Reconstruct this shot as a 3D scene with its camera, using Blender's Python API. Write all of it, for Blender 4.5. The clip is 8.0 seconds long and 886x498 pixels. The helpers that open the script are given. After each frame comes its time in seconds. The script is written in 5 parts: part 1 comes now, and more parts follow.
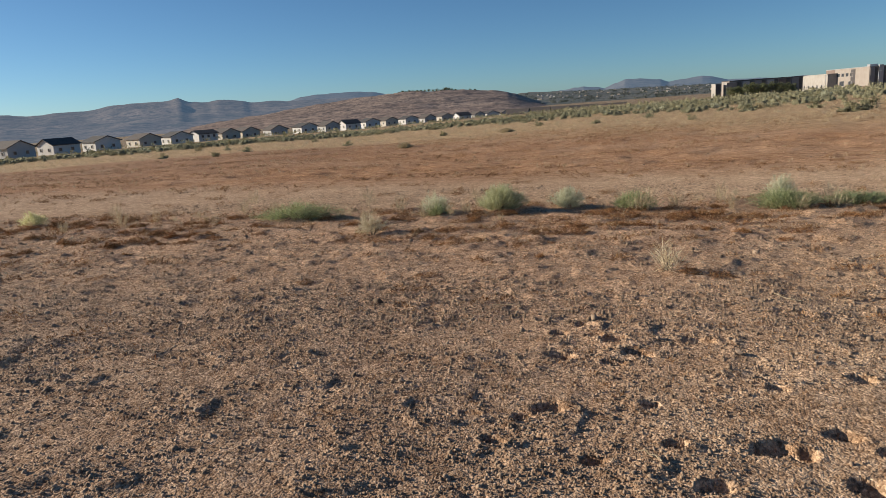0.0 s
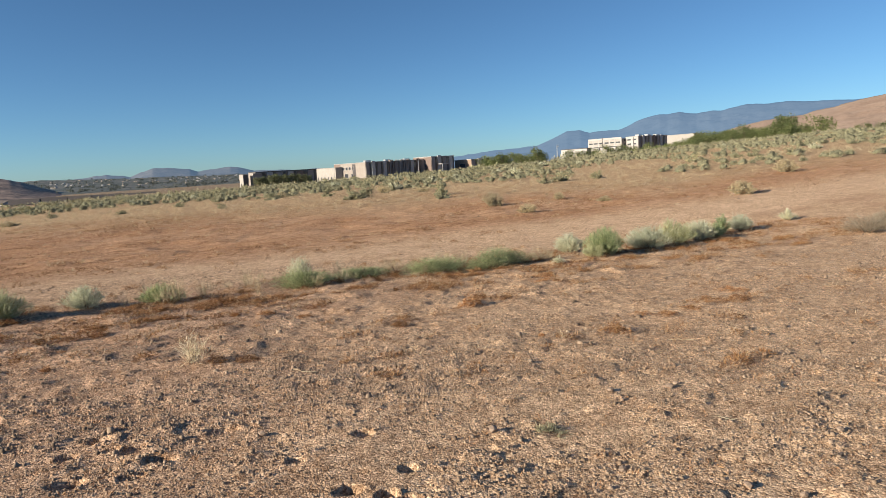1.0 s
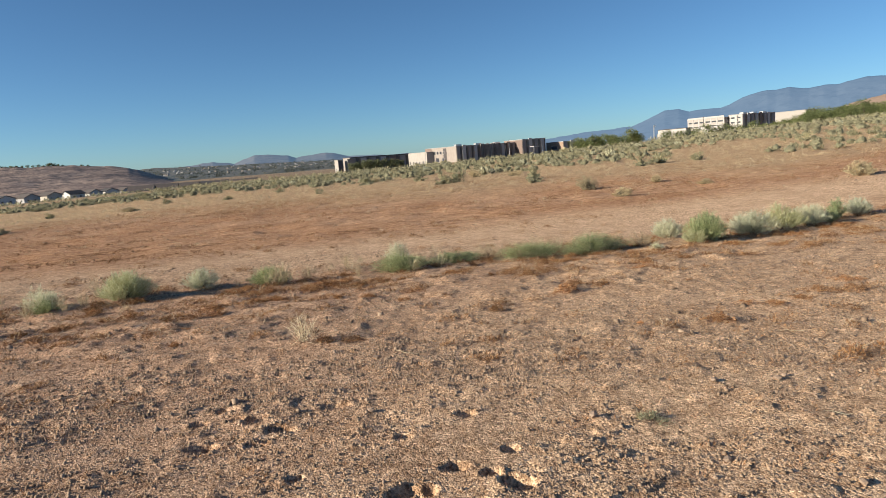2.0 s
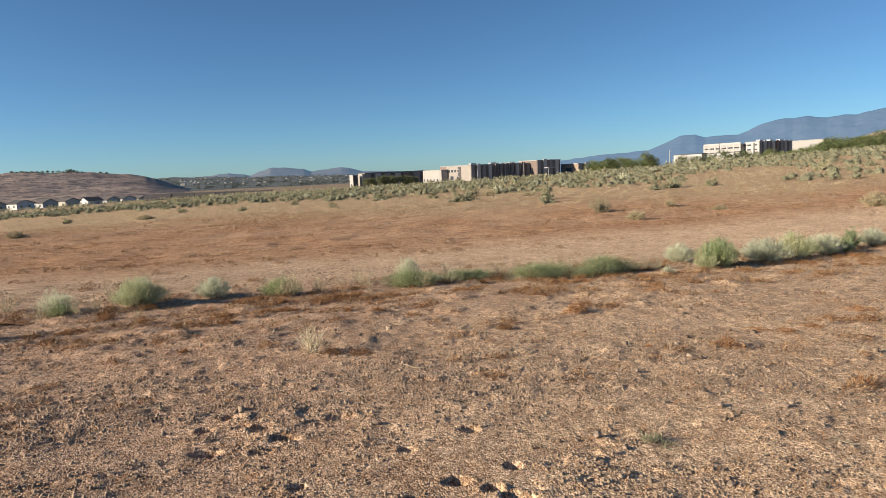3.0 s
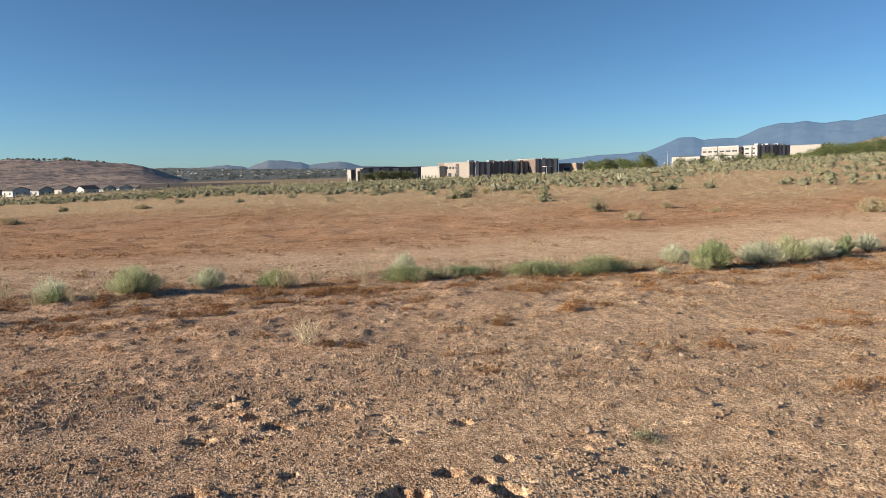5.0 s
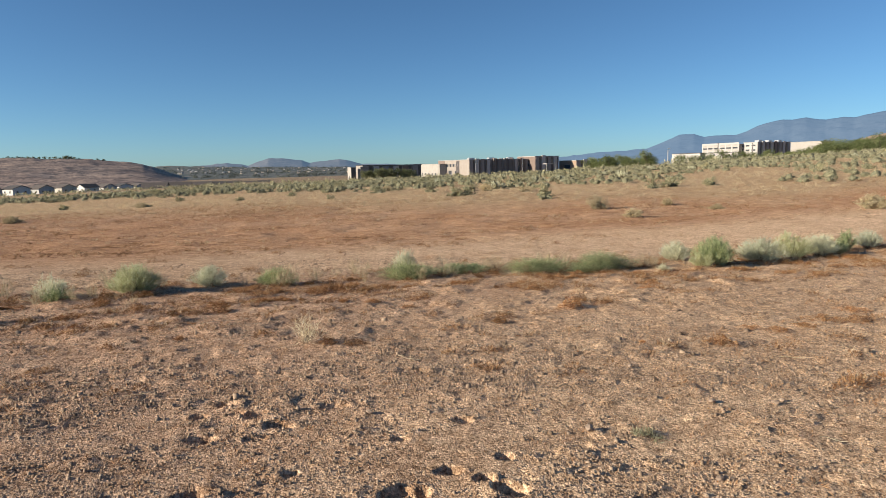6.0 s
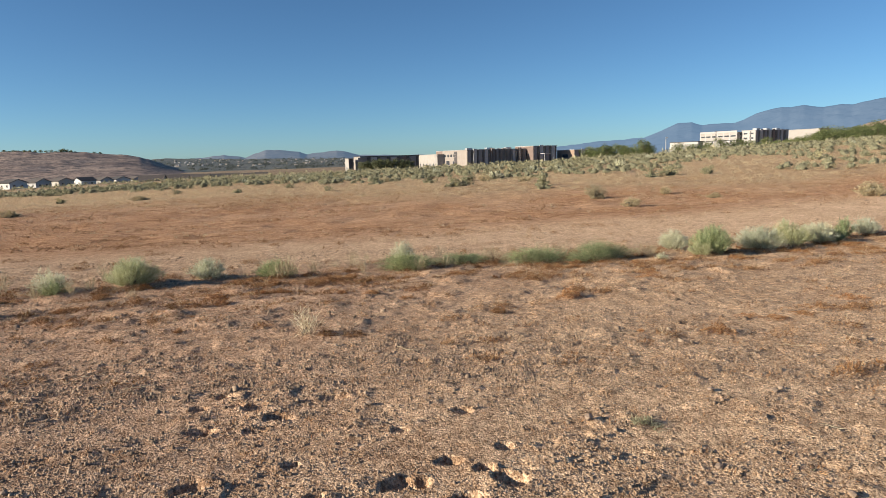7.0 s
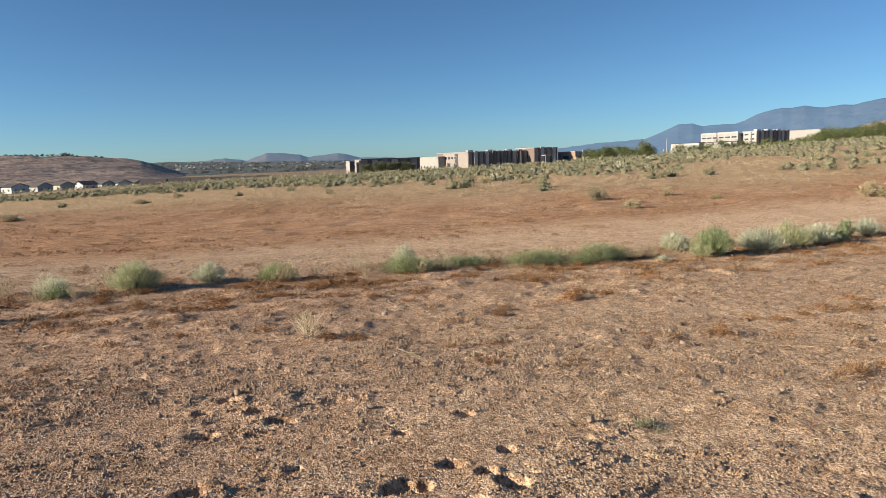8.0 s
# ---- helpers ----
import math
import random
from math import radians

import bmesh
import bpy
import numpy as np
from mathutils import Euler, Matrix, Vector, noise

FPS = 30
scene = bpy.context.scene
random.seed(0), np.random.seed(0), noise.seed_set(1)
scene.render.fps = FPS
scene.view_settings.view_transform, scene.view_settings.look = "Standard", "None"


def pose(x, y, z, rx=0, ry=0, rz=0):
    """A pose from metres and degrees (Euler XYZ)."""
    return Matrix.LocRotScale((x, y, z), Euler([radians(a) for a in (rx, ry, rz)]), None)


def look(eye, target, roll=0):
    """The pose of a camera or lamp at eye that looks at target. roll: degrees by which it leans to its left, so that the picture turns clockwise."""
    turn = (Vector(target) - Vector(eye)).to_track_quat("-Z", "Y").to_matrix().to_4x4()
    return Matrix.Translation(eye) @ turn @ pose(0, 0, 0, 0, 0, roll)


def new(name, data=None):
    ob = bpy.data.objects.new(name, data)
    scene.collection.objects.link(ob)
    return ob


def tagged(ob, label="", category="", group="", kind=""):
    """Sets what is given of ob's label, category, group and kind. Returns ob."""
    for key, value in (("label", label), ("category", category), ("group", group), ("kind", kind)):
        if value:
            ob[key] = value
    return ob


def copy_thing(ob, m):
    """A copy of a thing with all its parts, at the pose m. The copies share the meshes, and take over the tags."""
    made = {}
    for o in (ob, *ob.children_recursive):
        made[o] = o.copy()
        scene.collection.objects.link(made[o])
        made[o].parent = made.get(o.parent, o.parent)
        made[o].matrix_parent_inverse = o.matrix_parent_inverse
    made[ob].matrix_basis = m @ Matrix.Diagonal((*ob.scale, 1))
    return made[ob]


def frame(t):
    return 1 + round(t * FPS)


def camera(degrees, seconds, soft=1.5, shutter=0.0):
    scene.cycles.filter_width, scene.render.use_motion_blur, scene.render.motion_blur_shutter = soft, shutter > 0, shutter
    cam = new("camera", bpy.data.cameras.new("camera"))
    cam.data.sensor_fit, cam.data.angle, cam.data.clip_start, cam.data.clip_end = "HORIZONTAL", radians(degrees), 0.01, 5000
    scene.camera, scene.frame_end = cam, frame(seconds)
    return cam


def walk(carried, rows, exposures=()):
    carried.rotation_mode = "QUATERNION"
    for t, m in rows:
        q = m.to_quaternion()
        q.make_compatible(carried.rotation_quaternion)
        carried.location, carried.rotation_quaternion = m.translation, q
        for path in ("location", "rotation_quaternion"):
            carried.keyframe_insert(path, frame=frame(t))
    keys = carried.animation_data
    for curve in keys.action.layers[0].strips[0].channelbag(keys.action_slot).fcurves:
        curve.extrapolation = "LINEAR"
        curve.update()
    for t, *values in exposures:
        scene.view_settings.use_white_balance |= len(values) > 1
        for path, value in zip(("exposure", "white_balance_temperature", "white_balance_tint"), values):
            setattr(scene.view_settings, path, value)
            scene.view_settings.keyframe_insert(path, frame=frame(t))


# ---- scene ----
cam = camera(68.06, 8.0, soft=0.6)
walk(cam, [
    (0.0, pose(-0.134, 0.152, 1.564, 77.629, 3.857, 29.828)),
    (0.2, pose(-0.055, 0.211, 1.564, 77.695, 7.150, 15.483)),
    (0.4, pose(-0.003, 0.242, 1.558, 77.600, 6.839, 6.577)),
    (0.5, pose(0.010, 0.230, 1.566, 78.226, 5.899, 4.793)),
    (0.7, pose(0.040, 0.226, 1.551, 79.968, 4.830, -1.667)),
    (1.0, pose(0.074, 0.178, 1.583, 82.736, 3.215, -9.038)),
    (1.2, pose(0.055, 0.100, 1.596, 82.954, 3.737, -8.578)),
    (1.5, pose(0.000, 0.074, 1.586, 79.459, 4.322, -3.163)),
    (2.0, pose(-0.013, 0.064, 1.629, 81.816, 4.051, -1.201)),
    (2.2, pose(-0.002, 0.034, 1.635, 82.987, 4.089, -0.549)),
    (3.3, pose(-0.001, 0.010, 1.613, 83.780, 1.687, 0.031)),
    (3.5, pose(-0.000, -0.005, 1.618, 84.236, 1.416, -0.027)),
    (4.0, pose(0.000, -0.021, 1.607, 83.343, 1.213, -0.259)),
    (4.5, pose(0.000, -0.000, 1.600, 83.138, 0.993, -0.119)),
    (6.0, pose(-0.002, -0.003, 1.603, 82.922, 1.131, -0.095)),
    (6.5, pose(0.000, -0.003, 1.599, 82.447, 1.374, -0.242)),
    (7.0, pose(-0.001, 0.004, 1.603, 82.100, 1.569, -0.288)),
    (7.5, pose(0.002, 0.002, 1.607, 82.148, 1.706, -0.294)),
    (8.0, pose(0.001, 0.004, 1.609, 82.294, 1.821, -0.206)),
], exposures=[(0.0, 0.50), (0.5, 0.81), (8.0, 0.81)])

# ---- world and sun ----
SUN_AZ, SUN_EL = -106.0, 18.0
world = bpy.data.worlds.new("sky")
scene.world = world
world.use_nodes = True
wn = world.node_tree
for n in list(wn.nodes):
    wn.nodes.remove(n)
sky = wn.nodes.new("ShaderNodeTexSky")
sky.sky_type = "NISHITA"
sky.sun_disc = False
sky.sun_elevation = radians(SUN_EL)
sky.sun_rotation = radians(SUN_AZ)
sky.altitude = 1400.0
sky.air_density = 0.8
sky.dust_density = 0.8
sky.ozone_density = 4.4
bg = wn.nodes.new("ShaderNodeBackground")
bg.inputs["Strength"].default_value = 0.066
wo = wn.nodes.new("ShaderNodeOutputWorld")
tint = wn.nodes.new("ShaderNodeMix")
tint.data_type, tint.blend_type = "RGBA", "MULTIPLY"
tint.inputs["Factor"].default_value = 1.0
tint.inputs["B"].default_value = (0.84, 1.0, 0.995, 1.0)
wn.links.new(sky.outputs[0], tint.inputs["A"])
wn.links.new(tint.outputs["Result"], bg.inputs[0])
wn.links.new(bg.outputs[0], wo.inputs[0])

sun_data = bpy.data.lights.new("sun", "SUN")
sun_data.energy = 5.0
sun_data.angle = radians(0.5)
sun_data.color = (1.0, 0.88, 0.71)
sun = new("sun", sun_data)
sa, se = radians(SUN_AZ), radians(SUN_EL)
sun_at = Vector((math.sin(sa) * math.cos(se), math.cos(sa) * math.cos(se), math.sin(se))) * 300
sun.matrix_world = look(sun_at, (0, 0, 0))


# ---- land form ----
CREST_AZ = (-180, -64, -45, -38, -29, -18, -9, 0, 8, 13, 19, 24, 30, 34, 40, 60, 180)
CREST_EL = (-2.0, -1.95, -1.84, -1.92, -1.70, -1.30, -1.15, -0.92, -0.72, -0.48, -0.22, 0.03, 0.36, 0.56, 0.8, 0.6, -2.0)


def land(x, y):
    """Height of the ground: a slight fall to the track, then a long even rise to the sage crest and the valley behind it."""
    x, y = np.asarray(x, float), np.asarray(y, float)
    r = np.hypot(x, y) + 1e-6
    az = np.degrees(np.arctan2(x, y))
    el = np.radians(np.interp(az, CREST_AZ, CREST_EL))
    k = np.minimum(r, 18.0) / r
    near = -0.0126 * x * k - 0.0304 * y * k
    crest = 1.6 + 140.0 * np.tan(el)
    back = 1.6 + 400.0 * np.tan(el + np.radians(np.interp(az, (-30, -15), (0.42, 0.15))))
    far = 1.6 + 4900.0 * math.tan(math.radians(-0.35))
    mid = near + (crest - near) * np.clip((r - 18.0) / 122.0, 0, 1)
    mid = mid + (back - crest) * np.clip((r - 140.0) / 260.0, 0, 1)
    return mid + (far - back) * np.clip((r - 400.0) / 4500.0, 0, 1)


def land_z(x, y):
    return float(land(x, y))


def along(x, y):
    """Distance across the bands of ground (weeds, bush row, track, red field), which run side by side."""
    return -0.39 * np.asarray(x) + 0.92 * np.asarray(y)


def streak(x, y, length, width, seed):
    """Noise drawn out along the bands of ground."""
    x, y = np.asarray(x, float), np.asarray(y, float)
    return grain((0.92 * x + 0.39 * y) / length, (-0.39 * x + 0.92 * y) / width, 1.0, seed)


def grain(x, y, size, seed=0):
    """Smooth value noise, -1 to 1, with features of the given size."""
    u, v = np.asarray(x, float) / size, np.asarray(y, float) / size
    i, j = np.floor(u).astype(np.int64), np.floor(v).astype(np.int64)
    fu, fv = u - i, v - j
    fu, fv = fu * fu * (3 - 2 * fu), fv * fv * (3 - 2 * fv)

    def h(a, b):
        n = (a * 374761393 + b * 668265263 + seed * 974634721) & 0xFFFFFFFF
        n = ((n ^ (n >> 13)) * 1274126177) & 0xFFFFFFFF
        n = ((n ^ (n >> 16)) * 2246822519) & 0xFFFFFFFF
        return ((n ^ (n >> 15)) & 0xFFFF) / 32767.5 - 1.0

    a = h(i, j) * (1 - fu) + h(i + 1, j) * fu
    b = h(i, j + 1) * (1 - fu) + h(i + 1, j + 1) * fu
    return a * (1 - fv) + b * fv


def smooth(a, b, v):
    k = np.clip((v - a) / (b - a), 0, 1)
    return k * k * (3 - 2 * k)


# ---- materials ----
def mat(name):
    m = bpy.data.materials.new(name)
    m.use_nodes = True
    nt = m.node_tree
    return m, nt, nt.nodes["Principled BSDF"]


def node(nt, kind, **inputs):
    n = nt.nodes.new(kind)
    for k, v in inputs.items():
        n.inputs[k].default_value = v
    return n


def ramp(nt, fac, stops):
    n = nt.nodes.new("ShaderNodeValToRGB")
    while len(n.color_ramp.elements) < len(stops):
        n.color_ramp.elements.new(0.5)
    for e, (p, c) in zip(n.color_ramp.elements, stops):
        e.position, e.color = p, (*c, 1)
    nt.links.new(fac, n.inputs["Fac"])
    return n.outputs["Color"]


def mul(nt, a, b, kind="MULTIPLY", fac=1.0):
    n = nt.nodes.new("ShaderNodeMix")
    n.data_type, n.blend_type = "RGBA", kind
    n.inputs["Factor"].default_value = fac
    nt.links.new(a, n.inputs["A"])
    nt.links.new(b, n.inputs["B"])
    return n.outputs["Result"]


def position(nt):
    return nt.nodes.new("ShaderNodeNewGeometry").outputs["Position"]


def soil_material():
    """Crumbly sand: crumbs of two sizes, each of its own tint, darker patches at random, and drawn-out litter where the
    colour layer's alpha asks for it.
    """
    m, nt, p = mat("soil")
    pos = position(nt)
    att = nt.nodes.new("ShaderNodeAttribute")
    att.attribute_name = "soil"
    crumbs = node(nt, "ShaderNodeTexVoronoi", Scale=95.0)
    nt.links.new(pos, crumbs.inputs["Vector"])
    clods = node(nt, "ShaderNodeTexVoronoi", Scale=50.0)
    nt.links.new(pos, clods.inputs["Vector"])
    fine = node(nt, "ShaderNodeTexNoise", Scale=70.0, Detail=8.0, Roughness=0.7)
    nt.links.new(pos, fine.inputs["Vector"])
    mid = node(nt, "ShaderNodeTexNoise", Scale=9.0, Detail=7.0, Roughness=0.75)
    nt.links.new(pos, mid.inputs["Vector"])
    patch = node(nt, "ShaderNodeTexNoise", Scale=1.6, Detail=7.0, Roughness=0.65)
    nt.links.new(pos, patch.inputs["Vector"])
    bw = nt.nodes.new("ShaderNodeRGBToBW")
    nt.links.new(crumbs.outputs["Color"], bw.inputs[0])
    bw2 = nt.nodes.new("ShaderNodeRGBToBW")
    nt.links.new(clods.outputs["Color"], bw2.inputs[0])
    c = mul(nt, att.outputs["Color"], ramp(nt, bw.outputs[0], [(0.2, (0.68, 0.64, 0.62)), (0.5, (1.0, 1.0, 1.0)), (0.84, (1.28, 1.30, 1.32))]))
    c = mul(nt, c, ramp(nt, bw2.outputs[0], [(0.22, (0.68, 0.64, 0.62)), (0.5, (1.02, 1.02, 1.02)), (0.82, (1.24, 1.25, 1.27))]))
    c = mul(nt, c, ramp(nt, fine.outputs["Fac"], [(0.32, (0.78, 0.76, 0.75)), (0.6, (1.14, 1.14, 1.14))]))
    c = mul(nt, c, ramp(nt, patch.outputs["Fac"], [(0.32, (0.86, 0.82, 0.80)), (0.68, (1.12, 1.13, 1.15))]))
    c = mul(nt, c, ramp(nt, mid.outputs["Fac"], [(0.40, (0.74, 0.70, 0.67)), (0.50, (1.02, 1.02, 1.02)), (0.61, (1.18, 1.19, 1.20))]))
    turn = node(nt, "ShaderNodeMapping", Rotation=(0.0, 0.0, radians(-23.0)))
    nt.links.new(pos, turn.inputs["Vector"])
    flat = node(nt, "ShaderNodeMapping", Scale=(1.3, 9.0, 1.0))
    nt.links.new(turn.outputs[0], flat.inputs["Vector"])
    lines = node(nt, "ShaderNodeTexNoise", Scale=1.0, Detail=9.0, Roughness=0.72)
    nt.links.new(flat.outputs[0], lines.inputs["Vector"])
    strewn = mul(nt, c, ramp(nt, lines.outputs["Fac"], [(0.38, (0.46, 0.37, 0.32)), (0.47, (0.92, 0.89, 0.87)), (0.64, (1.18, 1.16, 1.14))]))
    mix = nt.nodes.new("ShaderNodeMix")
    mix.data_type = "RGBA"
    nt.links.new(att.outputs["Alpha"], mix.inputs["Factor"])
    nt.links.new(c, mix.inputs["A"])
    nt.links.new(strewn, mix.inputs["B"])
    nt.links.new(mix.outputs["Result"], p.inputs["Base Color"])
    p.inputs["Roughness"].default_value = 0.95
    p.inputs["Specular IOR Level"].default_value = 0.1
    last = None
    for source, socket, strength, distance, invert in ((mid, "Fac", 0.3, 0.03, False), (fine, "Fac", 0.4, 0.006, False), (clods, "Distance", 0.45, 0.012, True), (crumbs, "Distance", 0.7, 0.006, True)):
        b = node(nt, "ShaderNodeBump", Strength=strength, Distance=distance)
        b.invert = invert
        nt.links.new(source.outputs[socket], b.inputs["Height"])
        if last is not None:
            nt.links.new(last.outputs[0], b.inputs["Normal"])
        last = b
    nt.links.new(last.outputs[0], p.inputs["Normal"])
    return m


def leaf_material(name, dark, mid, pale, through_light=0.38):
    """Leaves and dry stalks: each blade its own tint, thin enough to pass some light."""
    m, nt, p = mat(name)
    geo = nt.nodes.new("ShaderNodeNewGeometry")
    c = ramp(nt, geo.outputs["Random Per Island"], [(0.0, dark), (0.5, mid), (1.0, pale)])
    inf = nt.nodes.new("ShaderNodeObjectInfo")
    c = mul(nt, c, ramp(nt, inf.outputs["Random"], [(0.0, (0.78, 0.80, 0.80)), (1.0, (1.18, 1.14, 1.08))]))
    nz = node(nt, "ShaderNodeTexNoise", Scale=9.0, Detail=3.0)
    nt.links.new(geo.outputs["Position"], nz.inputs["Vector"])
    c = mul(nt, c, ramp(nt, nz.outputs["Fac"], [(0.3, (0.8, 0.8, 0.8)), (0.7, (1.15, 1.15, 1.15))]))
    nt.links.new(c, p.inputs["Base Color"])
    p.inputs["Roughness"].default_value = 0.8
    p.inputs["Specular IOR Level"].default_value = 0.2
    tr = nt.nodes.new("ShaderNodeBsdfTranslucent")
    nt.links.new(c, tr.inputs["Color"])
    mx = nt.nodes.new("ShaderNodeMixShader")
    mx.inputs[0].default_value = through_light
    out = nt.nodes["Material Output"]
    nt.links.new(p.outputs[0], mx.inputs[1])
    nt.links.new(tr.outputs[0], mx.inputs[2])
    nt.links.new(mx.outputs[0], out.inputs["Surface"])
    return m


def plain(name, low, high, scale=3.0, rough=0.8, bump=0.0, metal=0.0):
    """A surface with stains at a large and grain at a small scale between two colours."""
    m, nt, p = mat(name)
    pos = position(nt)
    a = node(nt, "ShaderNodeTexNoise", Scale=scale, Detail=6.0, Roughness=0.65)
    nt.links.new(pos, a.inputs["Vector"])
    b = node(nt, "ShaderNodeTexNoise", Scale=scale * 14, Detail=4.0, Roughness=0.6)
    nt.links.new(pos, b.inputs["Vector"])
    c = ramp(nt, a.outputs["Fac"], [(0.3, low), (0.7, high)])
    c = mul(nt, c, ramp(nt, b.outputs["Fac"], [(0.3, (0.88, 0.88, 0.88)), (0.7, (1.08, 1.08, 1.08))]))
    nt.links.new(c, p.inputs["Base Color"])
    p.inputs["Roughness"].default_value = rough
    p.inputs["Metallic"].default_value = metal
    if bump:
        bp = node(nt, "ShaderNodeBump", Strength=0.5, Distance=bump)
        nt.links.new(b.outputs["Fac"], bp.inputs["Height"])
        nt.links.new(bp.outputs[0], p.inputs["Normal"])
    return m


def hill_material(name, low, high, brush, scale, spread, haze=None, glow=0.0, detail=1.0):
    """A far slope: dry grass and bare earth in streaks, with dark scrub in the folds of a noise. With glow set, haze is
    painted on as emission.
    """
    m, nt, p = mat(name)
    mp = node(nt, "ShaderNodeMapping", Scale=(1.0, 1.0, 1.5))
    nt.links.new(position(nt), mp.inputs["Vector"])
    a = node(nt, "ShaderNodeTexNoise", Scale=scale, Detail=8.0, Roughness=0.62)
    nt.links.new(mp.outputs[0], a.inputs["Vector"])
    b = node(nt, "ShaderNodeTexNoise", Scale=scale * 6, Detail=8.0, Roughness=0.7)
    nt.links.new(mp.outputs[0], b.inputs["Vector"])
    c = ramp(nt, a.outputs["Fac"], [(0.35, low), (0.65, high)])
    d = node(nt, "ShaderNodeTexNoise", Scale=scale * 22, Detail=6.0, Roughness=0.75)
    nt.links.new(mp.outputs[0], d.inputs["Vector"])
    c = mul(nt, c, ramp(nt, d.outputs["Fac"], [(0.40, (0.55, 0.52, 0.53)), (0.5, (1.0, 1.0, 1.0)), (0.60, (1.35, 1.33, 1.30))]), fac=detail)
    n = nt.nodes.new("ShaderNodeMix")
    n.data_type = "RGBA"
    f = ramp(nt, b.outputs["Fac"], [(spread, (0, 0, 0)), (spread + 0.08, (0.85, 0.85, 0.85))])
    nt.links.new(f, n.inputs["Factor"])
    nt.links.new(c, n.inputs["A"])
    n.inputs["B"].default_value = (*brush, 1)
    nt.links.new(n.outputs["Result"], p.inputs["Base Color"])
    p.inputs["Roughness"].default_value = 1.0
    p.inputs["Specular IOR Level"].default_value = 0.0
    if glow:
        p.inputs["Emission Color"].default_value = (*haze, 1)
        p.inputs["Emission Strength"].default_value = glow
    return m


SOIL = soil_material()
SAGE = leaf_material("sage leaf", (0.18, 0.172, 0.10), (0.35, 0.335, 0.205), (0.50, 0.47, 0.31), 0.2)
PALE = leaf_material("pale leaf", (0.38, 0.40, 0.275), (0.56, 0.57, 0.42), (0.72, 0.71, 0.56), 0.36)
GREEN = leaf_material("green leaf", (0.17, 0.215, 0.10), (0.31, 0.365, 0.19), (0.48, 0.51, 0.32), 0.34)
MIXED = leaf_material("bush leaf", (0.38, 0.39, 0.195), (0.58, 0.58, 0.335), (0.76, 0.74, 0.51), 0.45)
RUSSET = leaf_material("russet weed", (0.14, 0.06, 0.026), (0.34, 0.165, 0.07), (0.54, 0.33, 0.165), 0.1)
STRAW = leaf_material("straw", (0.32, 0.255, 0.16), (0.46, 0.38, 0.255), (0.60, 0.51, 0.365), 0.3)
GREYDRY = leaf_material("dry grey twig", (0.20, 0.16, 0.12), (0.34, 0.29, 0.22), (0.48, 0.43, 0.34))
TREELEAF = leaf_material("tree leaf", (0.085, 0.11, 0.04), (0.165, 0.20, 0.08), (0.27, 0.30, 0.14))
DARKLEAF = leaf_material("dark leaf", (0.085, 0.10, 0.05), (0.15, 0.165, 0.085), (0.23, 0.24, 0.14))
BLEACHED = leaf_material("bleached stalk", (0.46, 0.38, 0.25), (0.64, 0.56, 0.40), (0.76, 0.69, 0.53))
STUBBLE = leaf_material("stubble", (0.13, 0.06, 0.03), (0.29, 0.145, 0.065), (0.46, 0.29, 0.155), 0.15)
# far tree leaves with haze greyed into their colour
TOWNLEAF = leaf_material("hazy far leaf", (0.07, 0.08, 0.07), (0.10, 0.11, 0.095), (0.14, 0.15, 0.13))
DRYSAGE = leaf_material("dry sage", (0.25, 0.205, 0.12), (0.44, 0.375, 0.235), (0.62, 0.54, 0.37), 0.2)
# for solid cores added inside the sagebrush, coloured darker than its leaves
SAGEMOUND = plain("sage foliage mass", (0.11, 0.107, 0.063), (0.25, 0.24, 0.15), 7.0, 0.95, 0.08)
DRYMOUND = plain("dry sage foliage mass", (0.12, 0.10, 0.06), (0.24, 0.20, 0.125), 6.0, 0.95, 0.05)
BARK = plain("bark", (0.12, 0.085, 0.06), (0.22, 0.17, 0.12), 12.0, 0.9, 0.01)
STONE = plain("stone", (0.24, 0.17, 0.12), (0.35, 0.26, 0.19), 20.0, 0.9, 0.004)
CLOD = leaf_material("clod", (0.20, 0.135, 0.09), (0.34, 0.238, 0.162), (0.46, 0.335, 0.24), 0.0)
STUCCO_WHITE = plain("white stucco", (0.31, 0.285, 0.255), (0.38, 0.355, 0.325), 0.6)
STUCCO_GREY = plain("grey stucco", (0.28, 0.27, 0.265), (0.35, 0.335, 0.325), 0.6)
STUCCO_TAN = plain("tan stucco", (0.31, 0.26, 0.205), (0.38, 0.325, 0.265), 0.6)
BRICK_BROWN = plain("brown brick", (0.16, 0.115, 0.095), (0.22, 0.165, 0.14), 1.2)
HOUSE_WHITE = plain("house white stucco", (0.50, 0.49, 0.475), (0.58, 0.57, 0.555), 0.6)
HOUSE_GREY = plain("house grey stucco", (0.36, 0.36, 0.355), (0.43, 0.425, 0.42), 0.6)
HOUSE_TAN = plain("house tan stucco", (0.42, 0.385, 0.33), (0.49, 0.45, 0.39), 0.6)
PANEL_BROWN = plain("brown panel", (0.21, 0.188, 0.18), (0.27, 0.245, 0.235), 0.8, 0.6)
PANEL_LIGHT = plain("light grey panel", (0.36, 0.335, 0.32), (0.44, 0.41, 0.395), 0.8, 0.6)
PANEL_BEIGE = plain("beige panel", (0.27, 0.23, 0.20), (0.33, 0.29, 0.255), 0.5, 0.7)
BRICK_ORANGE = plain("orange brick", (0.25, 0.175, 0.125), (0.32, 0.235, 0.175), 0.8)
ROOF_DARK = plain("dark roof shingle", (0.045, 0.042, 0.045), (0.085, 0.078, 0.075), 1.5, 0.9)
